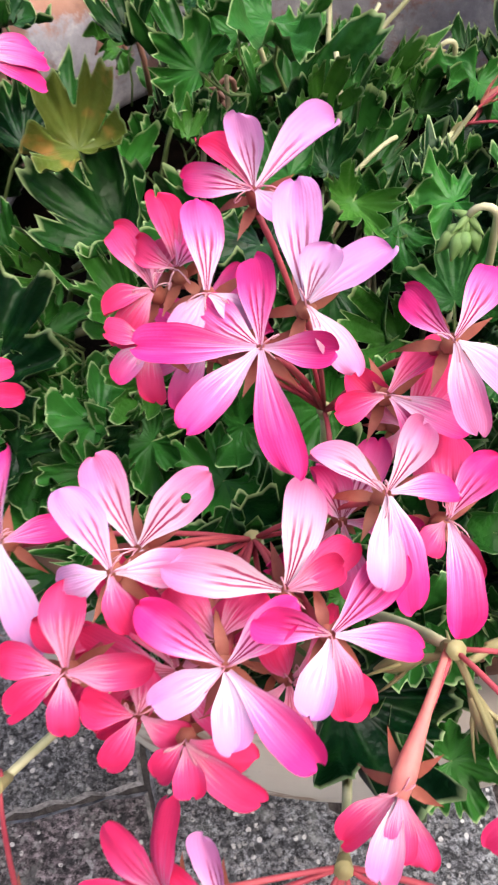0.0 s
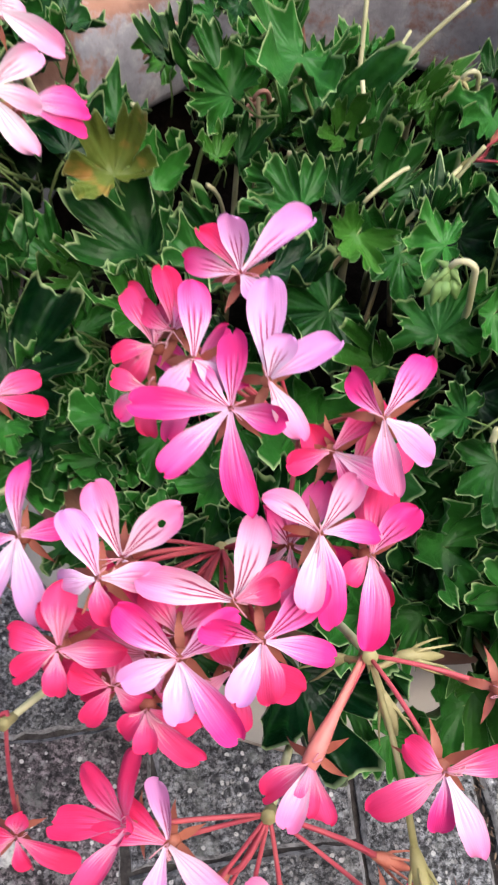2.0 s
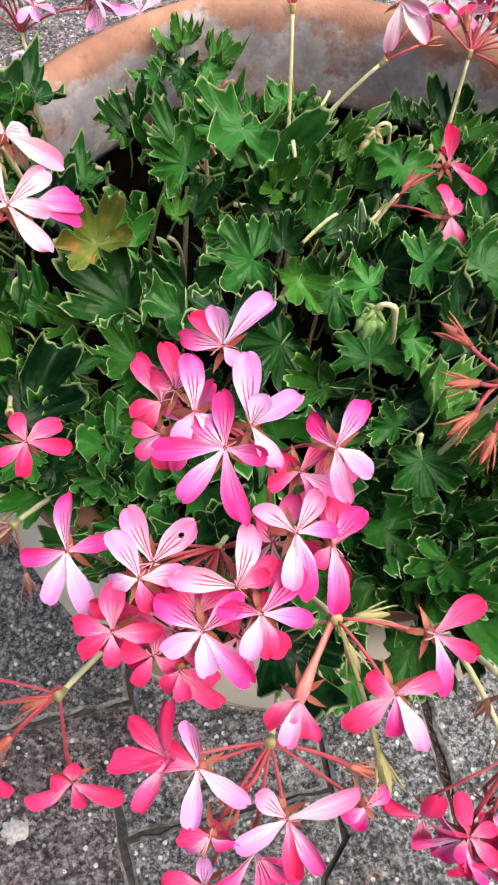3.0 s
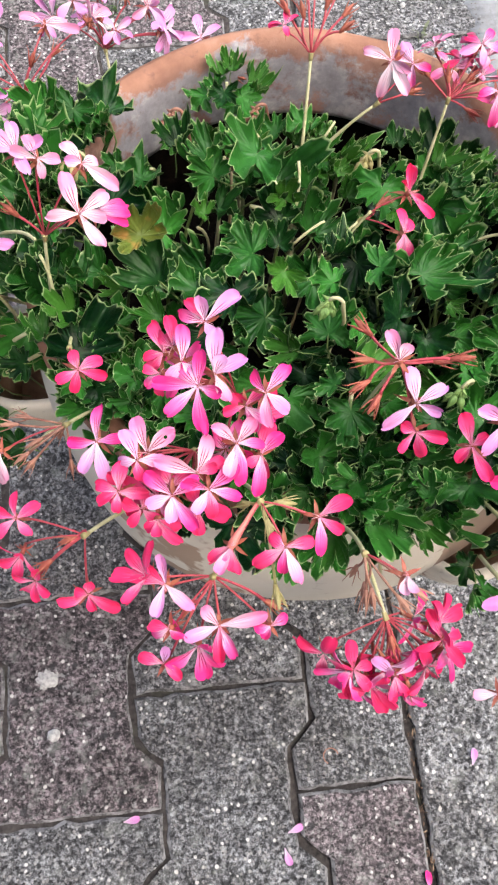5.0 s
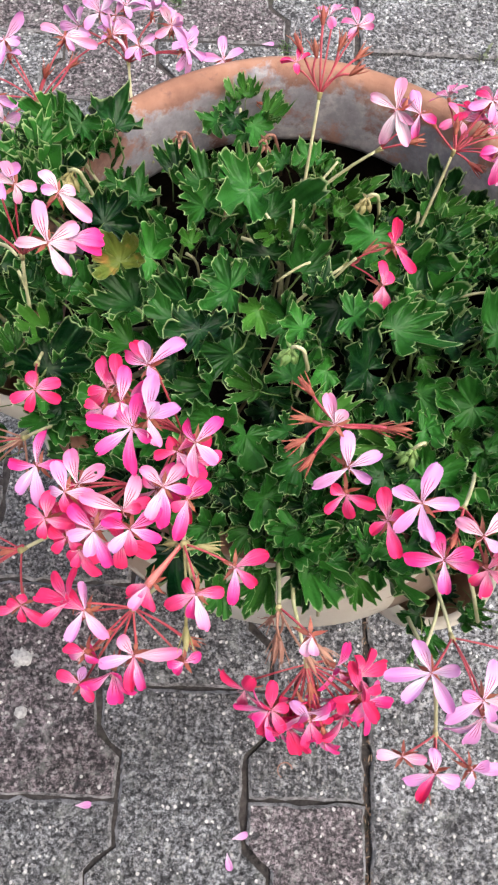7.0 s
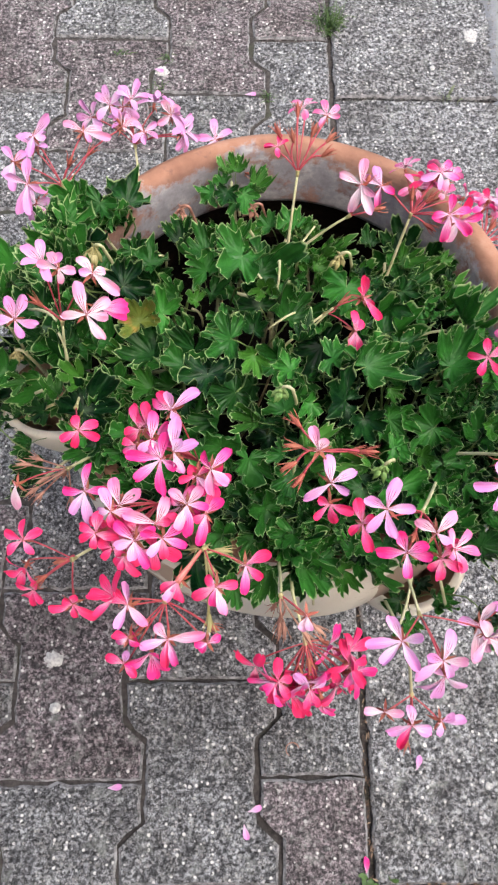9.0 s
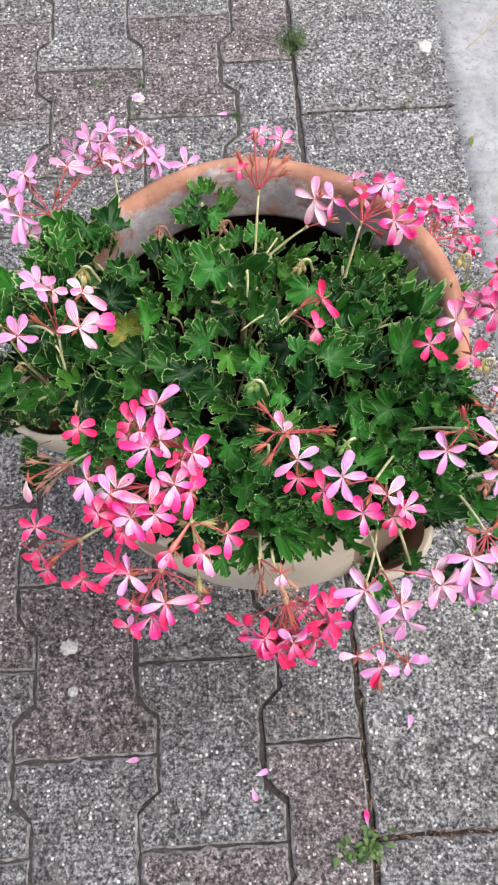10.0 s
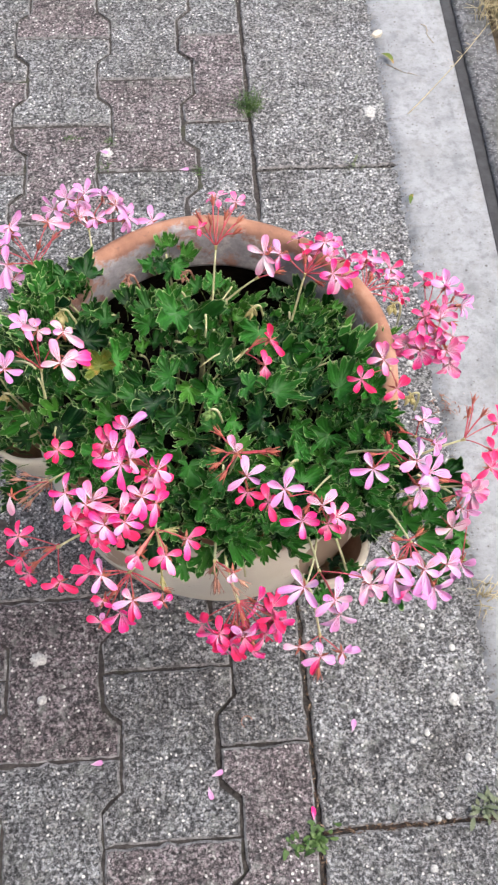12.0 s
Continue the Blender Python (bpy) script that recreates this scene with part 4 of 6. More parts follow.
def drooping_buds(plant, place, count, material, seed, length=0.013):
    """A young head still nodding: an arched stalk with a bunch of closed buds and bracts that hang from its end."""
    rng = random.Random(seed)
    p = Vector(place)
    turn = rng.uniform(-0.5, 0.5)
    side_way = Vector((math.cos(turn), math.sin(turn), 0))
    foot = p + side_way * 0.010 + Vector((0, 0.006, -0.045))
    arch = [p + side_way * (0.0035 * math.cos(a)) + Vector((0, 0, 0.004 * math.sin(a))) for a in [math.pi * k / 7 for k in range(8)]]
    bm = bmesh.new()
    tube(bm, [under(plant, q) for q in [foot, foot.lerp(arch[0], 0.6) + side_way * 0.001] + arch], 0.0012, 0.0009, 8)
    pale = "stem" if material in ("bud", "young_bud") else material
    part("head_stalk", bm, pale, PLANTS[plant], "arched pale stalk")
    end = arch[-1]
    for k in range(count):
        a = 2 * math.pi * k / count + rng.uniform(-0.4, 0.4)
        d = Vector((0.50 * math.cos(a) - 0.20, 0.50 * math.sin(a) - 0.40, -0.80)).normalized()
        bm = bmesh.new()
        l = length * rng.uniform(0.7, 1.1)
        tube(bm, [under(plant, q) for q in (end, end + d * 0.25 * l, end + d * 0.45 * l)], 0.0006, 0.0012, 6)
        spindle(bm, under(plant, end + d * l * 0.35), under(plant, end + d * l * 1.05), (0.0008, 0.0016, 0.0021, 0.0020, 0.0014, 0.0008, 0.0003), 8)
        part("bud", bm, material, PLANTS[plant])
    for k in range(4):
        a = 1.57 * k + 0.5
        d = Vector((math.cos(a), math.sin(a), -0.35)).normalized()
        bm = bmesh.new()
        spindle(bm, under(plant, end), under(plant, end + d * 0.006), (0.0008, 0.0012, 0.0010, 0.0005, 0.0002), 5)
        part("bract", bm, material, PLANTS[plant])


def old_leaf(place, size, turn):
    plant = plant_at(place[0], place[1])
    put_mesh("leaf", OLD[0], PLANTS[plant], Matrix.Translation(under(plant, place)) @ pose(0, 0, 0, 28, -10, turn) @ Matrix.Scale(size, 4))["label"] = "yellowing leaf with a brown withered edge"


def shoot(a, b, thick):
    """A bare pale stretch of stalk between the leaves."""
    plant = plant_at(a[0], a[1])
    bm = bmesh.new()
    tube(bm, [under(plant, p) for p in bowed(a, b, (0.002, 0.001, 0.003), 6)], 0.0008 * thick, 0.0007 * thick)
    part("stem", bm, "stem", PLANTS[plant])


def sprig(place, count, seed):
    """A side shoot that rises from the soil and carries a few leaves on stalks round its end."""
    rng = random.Random(seed)
    plant = plant_at(place[0], place[1])
    p = Vector(place)
    foot = Vector((p.x + rng.uniform(-0.02, 0.02), p.y - rng.uniform(0.01, 0.04), SOIL))
    bm = bmesh.new()
    tube(bm, [under(plant, q) for q in bowed(foot, p, (0, 0, 0.004), 6)], 0.0017, 0.0011)
    part("stem", bm, "stem", PLANTS[plant])
    for k in range(count):
        a = 2.4 * k + rng.uniform(-0.4, 0.4)
        out = Vector((math.cos(a), math.sin(a), 0))
        normal = (Vector((rng.gauss(0, 0.2), -0.15 + rng.gauss(0, 0.2), 1)) + out * 0.35).normalized()
        tip = (out - normal * out.dot(normal)).normalized()
        size = rng.uniform(0.016, 0.029)
        spot = p + out * rng.uniform(0.007, 0.019) + Vector((0, 0, rng.uniform(-0.012, 0.006)))
        m = Matrix((tip.cross(normal), tip, normal)).transposed().to_4x4()
        put_mesh("leaf", rng.choice(YOUNG if k % 3 == 0 else LEAVES), PLANTS[plant], Matrix.Translation(under(plant, spot)) @ m @ Matrix.Scale(size, 4))


umbel('front', (-0.188, 0.149, 0.485), (-0.175, 0.18, 0.4), [
    (-0.205, 0.126, 0.493, -30, 1, 0.95), (-0.213, 0.134, 0.493, 200, 1, 0.9), (-0.189, 0.121, 0.494, 150, 1, 0.9),
], [])
umbel('front', (-0.166, 0.178, 0.476), (-0.155, 0.194, 0.41), [
    (-0.19, 0.179, 0.504, -60, 0, 0.85), (-0.161, 0.156, 0.503, 60, 1, 0.9), (-0.175, 0.143, 0.499, 0, 0, 0.85),
], [])
umbel('front', (-0.162, 0.121, 0.492), (-0.164, 0.147, 0.44), [
], [(-0.165, 0.119, 0.488), (-0.161, 0.117, 0.486), (-0.158, 0.118, 0.487), (-0.166, 0.121, 0.486), (-0.156, 0.088, 0.485)], look_of="green")
umbel('front', (-0.184, 0.096, 0.468), (-0.17, 0.121, 0.42), [
    (-0.193, 0.069, 0.45, 200, 0, 1), (-0.213, 0.097, 0.474, -60, 1, 0.9),
], [(-0.161, 0.083, 0.455), (-0.195, 0.084, 0.455)])
umbel('left', (-0.241, 0.124, 0.453), (-0.214, 0.153, 0.41), [
    (-0.275, 0.139, 0.44, -30, 1, 0.9), (-0.274, 0.123, 0.432, -60, 1, 0.95), (-0.268, 0.11, 0.43, -150, 1, 0.85),
], [(-0.252, 0.12, 0.45), (-0.257, 0.116, 0.44)])
umbel('left', (-0.246, 0.224, 0.45), (-0.247, 0.262, 0.41), [
], [])
umbel('left', (-0.252, 0.267, 0.485), (-0.257, 0.256, 0.42), [
    (-0.257, 0.282, 0.528, -20, 2, 1),
], [(-0.259, 0.275, 0.5)])
umbel('left', (-0.271, 0.411, 0.43), (-0.235, 0.377, 0.4), [
    (-0.291, 0.439, 0.44, -60, 2, 1), (-0.227, 0.453, 0.445, 40, 3, 0.9), (-0.288, 0.391, 0.435, 180, 2, 0.95),
], [(-0.246, 0.434, 0.44), (-0.256, 0.418, 0.445)])
umbel('back', (-0.223, 0.474, 0.4), (-0.218, 0.436, 0.385), [
    (-0.255, 0.483, 0.42, -40, 2, 1), (-0.241, 0.491, 0.425, -20, 2, 1), (-0.224, 0.493, 0.43, 0, 2, 1),
    (-0.206, 0.49, 0.43, 10, 2, 1), (-0.193, 0.483, 0.425, 30, 2, 1), (-0.185, 0.472, 0.42, 50, 2, 1),
], [(-0.23, 0.48, 0.42), (-0.219, 0.472, 0.42)])
umbel('back', (-0.152, 0.469, 0.385), (-0.143, 0.458, 0.375), [
], [(-0.143, 0.458, 0.385)])
umbel('back', (-0.099, 0.406, 0.455), (-0.104, 0.372, 0.4), [
    (-0.096, 0.443, 0.478, 0, 1, 0.8), (-0.079, 0.44, 0.475, 30, 1, 0.75), (-0.114, 0.42, 0.465, -90, 1, 0.7),
], [(-0.115, 0.427, 0.47), (-0.107, 0.431, 0.475), (-0.089, 0.43, 0.478), (-0.079, 0.425, 0.47), (-0.097, 0.433, 0.48), (-0.085, 0.418, 0.47)])
umbel('back', (-0.016, 0.382, 0.44), (-0.027, 0.359, 0.39), [
    (-0.019, 0.418, 0.446, -10, 1, 0.9), (0.013, 0.41, 0.445, 20, 1, 0.9), (0.024, 0.394, 0.445, 40, 1, 0.9),
    (0.008, 0.417, 0.446, 0, 1, 0.85), (-0.012, 0.403, 0.444, 60, 0, 0.85),
], [(0.002, 0.388, 0.45), (-0.01, 0.395, 0.45), (-0.027, 0.386, 0.45), (-0.005, 0.38, 0.44)])
umbel('back', (-0.062, 0.376, 0.446), (-0.095, 0.371, 0.41), [
], [(-0.052, 0.392, 0.456), (-0.048, 0.383, 0.452)])
umbel('back', (0.048, 0.385, 0.4), (0.032, 0.365, 0.37), [
    (0.062, 0.419, 0.406, 0, 0, 0.9), (0.084, 0.382, 0.395, 120, 0, 0.9), (0.075, 0.398, 0.404, 60, 0, 0.8),
    (0.051, 0.414, 0.406, -20, 0, 0.85),
], [(0.057, 0.398, 0.41)])
umbel('right', (0.103, 0.351, 0.4), (0.075, 0.345, 0.365), [
    (0.116, 0.385, 0.415, -10, 1, 0.8), (0.131, 0.365, 0.42, 40, 0, 0.9), (0.103, 0.314, 0.42, 170, 0, 1),
    (0.121, 0.319, 0.42, 100, 1, 0.9), (0.078, 0.32, 0.41, -150, 1, 0.9), (0.117, 0.296, 0.41, 140, 0, 0.9),
    (0.111, 0.337, 0.425, 60, 1, 0.8), (0.108, 0.389, 0.41, 0, 0, 0.9), (0.124, 0.375, 0.42, 20, 2, 0.95),
    (0.136, 0.354, 0.42, 60, 2, 0.95), (0.088, 0.306, 0.42, 180, 0, 1.15), (0.113, 0.305, 0.42, 120, 1, 1),
], [(0.115, 0.353, 0.42), (0.133, 0.32, 0.415), (0.132, 0.335, 0.42), (0.12, 0.299, 0.41), (0.106, 0.328, 0.42), (0.125, 0.311, 0.41)])
umbel('right', (0.046, 0.269, 0.455), (0.039, 0.277, 0.39), [
    (0.034, 0.262, 0.486, 10, 1, 0.88),
], [])
umbel('back', (-0.08, 0.305, 0.432), (-0.116, 0.284, 0.405), [
], [(-0.075, 0.309, 0.44)])
umbel('right', (-0.096, 0.173, 0.51), (-0.106, 0.183, 0.40), [
], [(-0.112, 0.173, 0.515), (-0.108, 0.160, 0.505), (-0.080, 0.17, 0.515), (-0.110, 0.182, 0.515), (-0.078, 0.165, 0.51), (-0.104, 0.152, 0.505)])
umbel('right', (-0.042, 0.137, 0.51), (-0.009, 0.186, 0.42), [
    (-0.028, 0.114, 0.518, 60, 1, 0.8),
], [(-0.048, 0.122, 0.52)])
umbel('right', (-0.037, 0.089, 0.462), (-0.037, 0.131, 0.42), [
    (-0.025, 0.054, 0.462, -160, 2, 1), (0.001, 0.075, 0.466, 40, 3, 1),
], [])
umbel('right', (0.044, 0.114, 0.443), (0.033, 0.161, 0.41), [
    (0.028, 0.081, 0.436, 180, 2, 1), (0.06, 0.077, 0.436, 170, 2, 1), (0.071, 0.093, 0.444, 60, 2, 0.95),
], [(0.049, 0.121, 0.445), (0.034, 0.114, 0.445)])
umbel('right', (0.106, 0.165, 0.43), (0.044, 0.173, 0.4), [
    (0.085, 0.128, 0.43, 0, 3, 1), (0.09, 0.099, 0.42, 100, 2, 0.95), (0.095, 0.143, 0.432, 20, 2, 0.9),
    (0.121, 0.173, 0.45, 60, 1, 0.9),
], [(0.086, 0.156, 0.425), (0.082, 0.167, 0.43), (0.086, 0.176, 0.435), (0.118, 0.156, 0.42), (0.075, 0.173, 0.43)])
umbel('right', (0.024, 0.173, 0.498), (-0.0, 0.197, 0.44), [
    (0.04, 0.157, 0.514, -20, 2, 1.1), (0.049, 0.148, 0.51, 60, 2, 1), (0.043, 0.141, 0.5, 170, 2, 1),
], [(0.019, 0.175, 0.505), (0.015, 0.169, 0.503)])
umbel('right', (0.062, 0.207, 0.445), (0.049, 0.221, 0.41), [
    (0.067, 0.216, 0.46, 0, 2, 0.8), (0.078, 0.199, 0.45, 150, 2, 0.75),
], [(0.057, 0.213, 0.45)])
umbel('right', (0.113, 0.213, 0.42), (0.078, 0.209, 0.4), [
    (0.134, 0.196, 0.43, 90, 1, 0.95), (0.143, 0.224, 0.43, 30, 1, 0.9),
], [(0.136, 0.254, 0.42), (0.119, 0.23, 0.43), (0.139, 0.235, 0.43)])
umbel('front', (-0.1, 0.079, 0.42), (-0.108, 0.108, 0.43), [
    (-0.13, 0.067, 0.4, -60, 1, 1), (-0.118, 0.057, 0.398, -20, 0, 1), (-0.107, 0.05, 0.392, 180, 1, 1),
    (-0.092, 0.047, 0.39, 170, 0, 1), (-0.098, 0.057, 0.402, 0, 0, 1), (-0.078, 0.056, 0.397, 40, 1, 1),
    (-0.068, 0.064, 0.4, 70, 0, 0.95), (-0.072, 0.075, 0.41, 60, 1, 0.95), (-0.084, 0.079, 0.412, 0, 0, 0.9),
], [(-0.083, 0.045, 0.39), (-0.091, 0.069, 0.41)])
umbel('front', (-0.119, 0.096, 0.485), (-0.116, 0.124, 0.43), [
], [(-0.118, 0.077, 0.475), (-0.113, 0.072, 0.475), (-0.1, 0.079, 0.485), (-0.124, 0.09, 0.48), (-0.107, 0.082, 0.478), (-0.122, 0.083, 0.472)], look_of="dry")
umbel('right', (-0.035, 0.048, 0.415), (-0.043, 0.075, 0.45), [
], [(-0.037, 0.011, 0.4)])
umbel('left', (-0.25, 0.186, 0.44), (-0.231, 0.209, 0.41), [
], [(-0.267, 0.193, 0.44), (-0.277, 0.185, 0.44), (-0.264, 0.182, 0.435), (-0.251, 0.173, 0.42), (-0.276, 0.182, 0.43), (-0.270, 0.176, 0.425), (-0.258, 0.178, 0.43)], look_of="dry")
umbel('left', (-0.301, 0.291, 0.46), (-0.294, 0.289, 0.4), [
    (-0.283, 0.271, 0.48, 0, 2, 1.1),
], [])
drooping_buds(plant_at(-0.114, 0.228), (-0.111, 0.228, 0.471), 8, 'young_bud', 1, 0.011)
drooping_buds(plant_at(-0.046, 0.187), (-0.046, 0.187, 0.45), 5, 'young_bud', 2)
drooping_buds(plant_at(-0.238, 0.344), (-0.238, 0.344, 0.45), 8, 'bud', 3, 0.015)
drooping_buds(plant_at(-0.18, 0.399), (-0.18, 0.399, 0.42), 4, 'dry', 4)
drooping_buds(plant_at(-0.126, 0.409), (-0.126, 0.409, 0.41), 3, 'dry', 5)
drooping_buds(plant_at(-0.145, 0.373), (-0.145, 0.373, 0.405), 3, 'dry', 6)
drooping_buds(plant_at(0.079, 0.37), (0.079, 0.37, 0.4), 7, 'bud', 7)
drooping_buds(plant_at(-0.292, 0.278), (-0.292, 0.278, 0.42), 6, 'bud', 8)
drooping_buds(plant_at(-0.062, 0.36), (-0.062, 0.36, 0.42), 4, 'bud', 9)
drooping_buds(plant_at(0.082, 0.27), (0.082, 0.27, 0.4), 5, 'bud', 11)
drooping_buds(plant_at(0.06, 0.159), (0.06, 0.159, 0.42), 4, 'dry', 12)
drooping_buds(plant_at(-0.241, 0.229), (-0.241, 0.229, 0.42), 3, 'dry', 13)
old_leaf((-0.206, 0.279, 0.464), 0.027, 20)
flower_tube('front', (-0.163, 0.121, 0.492), (-0.177, 0.102, 0.49))
bloom('front', (-0.166, 0.178, 0.476), (-0.180, 0.190, 0.527), (-0.16, -0.39), [(62, 17.5, 2), (-30, 11.3, 1), (-66, 10.8, 0), (7, 9.8, 2), (157, 6, 2)])
bloom('front', (-0.166, 0.178, 0.476), (-0.198, 0.183, 0.515), (-0.18, -0.39), [(-16, 14.5, 1), (-102, 8.5, 1), (-129, 10, 1), (30, 9.2, 1)])
bloom('front', (-0.166, 0.178, 0.476), (-0.194, 0.184, 0.518), (-0.17, -0.39), [(3, 12.6, 1), (-45, 8.1, 1), (43, 6.3, 0)])
bloom('front', (-0.166, 0.178, 0.476), (-0.200, 0.175, 0.512), (-0.20, -0.41), [(-125, 8.1, 0), (-162, 9.2, 1), (-76, 6.2, 1)])
bloom('front', (-0.166, 0.178, 0.476), (-0.191, 0.174, 0.523), (-0.16, -0.41), [(14, 14.4, 0), (-127, 8, 2), (140, 7.5, 2)])
bloom('front', (-0.166, 0.178, 0.476), (-0.185, 0.163, 0.522), (-0.16, -0.42), [(10, 13.7, 0), (-42, 11.4, 0), (-77, 17.4, 0), (112, 11.7, 0), (-178, 18.8, 0), (-128, 16.3, 0)])
bloom('front', (-0.166, 0.178, 0.476), (-0.178, 0.165, 0.528), (-0.15, -0.42), [(7, 17.6, 2), (77, 13.9, 2), (165, 11.5, 4), (37, 8.2, 2)])
bloom('front', (-0.166, 0.178, 0.476), (-0.158, 0.156, 0.526), (-0.15, -0.42), [(-31, 9.8, 0), (46, 13.9, 0), (134, 11.4, 2), (-178, 13, 4)])
bloom('front', (-0.166, 0.178, 0.476), (-0.166, 0.156, 0.514), (-0.14, -0.42), [(55, 11.5, 1), (-87, 8.9, 1), (128, 12.9, 0), (163, 11, 0)])
bloom('front', (-0.188, 0.149, 0.485), (-0.171, 0.140, 0.513), (-0.00, -0.33), [(-51, 11.9, 4), (45, 11.8, 4), (95, 11.1, 0), (-157, 13.7, 4), (177, 15.6, 0)])
bloom('front', (-0.188, 0.149, 0.485), (-0.161, 0.137, 0.506), (0.04, -0.34), [(51, 12.1, 0), (-124, 7, 1), (169, 9.8, 1), (-168, 17.1, 0), (18, 14.7, 1)])
bloom('front', (-0.188, 0.149, 0.485), (-0.188, 0.131, 0.506), (-0.06, -0.37), [(26, 15.4, 4), (-63, 17.7, 4), (84, 8, 1), (67, 11.7, 1)])
bloom('front', (-0.188, 0.149, 0.485), (-0.184, 0.122, 0.510), (-0.05, -0.37), [(59, 14.7, 0), (109, 12.8, 0), (-149, 11.6, 2), (174, 11.1, 1), (-54, 10, 0)])
bloom('front', (-0.188, 0.149, 0.485), (-0.199, 0.121, 0.509), (-0.09, -0.37), [(-38, 13.8, 0), (67, 11.9, 0), (-100, 10.3, 2), (-167, 10.2, 2), (146, 16, 0)])
bloom('front', (-0.188, 0.149, 0.485), (-0.199, 0.127, 0.502), (-0.11, -0.39), [(-22, 9.5, 1), (52, 9, 1)])
bloom('front', (-0.188, 0.149, 0.485), (-0.208, 0.141, 0.508), (-0.15, -0.32), [(-16, 14.7, 4), (53, 14.4, 4), (144, 6, 4)], eaten=1)
bloom('front', (-0.188, 0.149, 0.485), (-0.212, 0.136, 0.513), (-0.12, -0.34), [(-15, 12.7, 2), (97, 11.1, 4), (-94, 8.2, 2), (176, 7.7, 1)])
bloom('front', (-0.188, 0.149, 0.485), (-0.230, 0.154, 0.492), (-0.19, -0.30), [(6, 15.5, 0), (89, 11.4, 0), (-77, 11.7, 0), (-147, 14.2, 2), (176, 18.4, 2)])
bloom('front', (-0.188, 0.149, 0.485), (-0.221, 0.127, 0.502), (-0.13, -0.36), [(14, 12.7, 1), (-65, 9.8, 1), (-113, 9.4, 1), (97, 12.2, 1), (-168, 8, 1)])
bloom('front', (-0.188, 0.149, 0.485), (-0.212, 0.120, 0.498), (-0.12, -0.39), [(137, 7, 1), (-136, 8.1, 1), (-65, 7.6, 1), (31, 6, 1)])
bloom('front', (-0.188, 0.149, 0.485), (-0.206, 0.115, 0.498), (-0.11, -0.40), [(124, 9.4, 1), (144, 12.9, 1), (-125, 6, 1), (-177, 6.1, 1)])
bloom('front', (-0.184, 0.096, 0.468), (-0.205, 0.093, 0.473), (-0.28, -0.15), [(13, 11.1, 2), (-48, 12.3, 1), (139, 15, 4), (-70, 16.7, 1), (-160, 13.8, 2)])
bloom('front', (-0.184, 0.096, 0.468), (-0.183, 0.076, 0.458), (-0.05, -0.37), [(-43, 10.1, 4), (82, 21, 4), (-106, 15.6, 2), (142, 15, 0), (-177, 15.1, 1)])
bloom('front', (-0.184, 0.096, 0.468), (-0.205, 0.076, 0.462), (-0.22, -0.27), [(-66, 7.7, 1), (152, 6, 0), (-103, 8.7, 0)])
bloom('front', (-0.184, 0.096, 0.468), (-0.209, 0.064, 0.442), (-0.18, -0.26), [(-62, 11.2, 1), (137, 9.9, 1), (21, 6.6, 2)])
bloom('front', (-0.184, 0.096, 0.468), (-0.160, 0.074, 0.456), (0.08, -0.26), [(59, 8, 0), (-146, 6, 0), (-90, 7.1, 0)])
bloom('front', (-0.162, 0.121, 0.492), (-0.155, 0.097, 0.504), (-0.09, -0.35), [(75, 11, 1), (-115, 14.2, 1), (-58, 6, 1), (-166, 10.6, 0), (166, 15, 4)])
bloom('front', (-0.162, 0.121, 0.492), (-0.139, 0.110, 0.499), (0.04, -0.30), [(66, 14.8, 1), (132, 10.4, 1), (-178, 15.2, 0)])
bloom('left', (-0.241, 0.124, 0.453), (-0.243, 0.101, 0.432), (0.11, -0.43), [(-95, 13.9, 1), (14, 6, 1), (117, 15.8, 1), (-58, 6, 1), (158, 7.9, 1)])
bloom('left', (-0.246, 0.224, 0.45), (-0.239, 0.198, 0.476), (0.14, -0.51), [(-28, 8.6, 1), (56, 10.6, 1), (114, 13.4, 1), (-169, 10.4, 1), (-126, 12.2, 1)])
bloom('right', (-0.096, 0.173, 0.51), (-0.091, 0.155, 0.506), (-0.02, -0.58), [(-8, 13.8, 2), (61, 14.2, 2), (-121, 17.2, 2), (109, 9.7, 2)])
bloom('right', (-0.096, 0.173, 0.51), (-0.091, 0.145, 0.498), (-0.06, -0.57), [(-109, 11.6, 1), (110, 12.9, 1), (173, 11.4, 1), (-56, 7.4, 1)])
bloom('right', (-0.042, 0.137, 0.51), (-0.067, 0.130, 0.539), (-0.32, -0.25), [(21, 14.8, 2), (95, 13.6, 2), (174, 14.8, 2), (-133, 14.3, 2), (-49, 11.5, 2)])
bloom('right', (-0.042, 0.137, 0.51), (-0.078, 0.126, 0.526), (-0.38, -0.28), [(-10, 13, 1), (-129, 8.3, 1), (172, 15.1, 1), (80, 7.2, 1)])
bloom('right', (-0.042, 0.137, 0.51), (-0.039, 0.121, 0.526), (-0.19, -0.36), [(-51, 11.5, 3), (48, 13.7, 3), (136, 8.6, 2)])
bloom('right', (-0.042, 0.137, 0.51), (-0.054, 0.112, 0.520), (-0.30, -0.40), [(-82, 15.9, 0), (-17, 11.7, 0), (111, 13.4, 0), (-173, 12.2, 0), (69, 11.5, 0)])
bloom('right', (-0.042, 0.137, 0.51), (-0.035, 0.110, 0.515), (-0.16, -0.44), [(47, 12.5, 1), (-168, 11.5, 1), (119, 11.3, 1), (-132, 8.9, 1)])
bloom('right', (-0.037, 0.089, 0.462), (-0.054, 0.070, 0.490), (-0.28, -0.19), [(-16, 13.6, 2), (83, 12.8, 2), (153, 17.1, 2), (-140, 15.6, 2), (-95, 19, 2)])
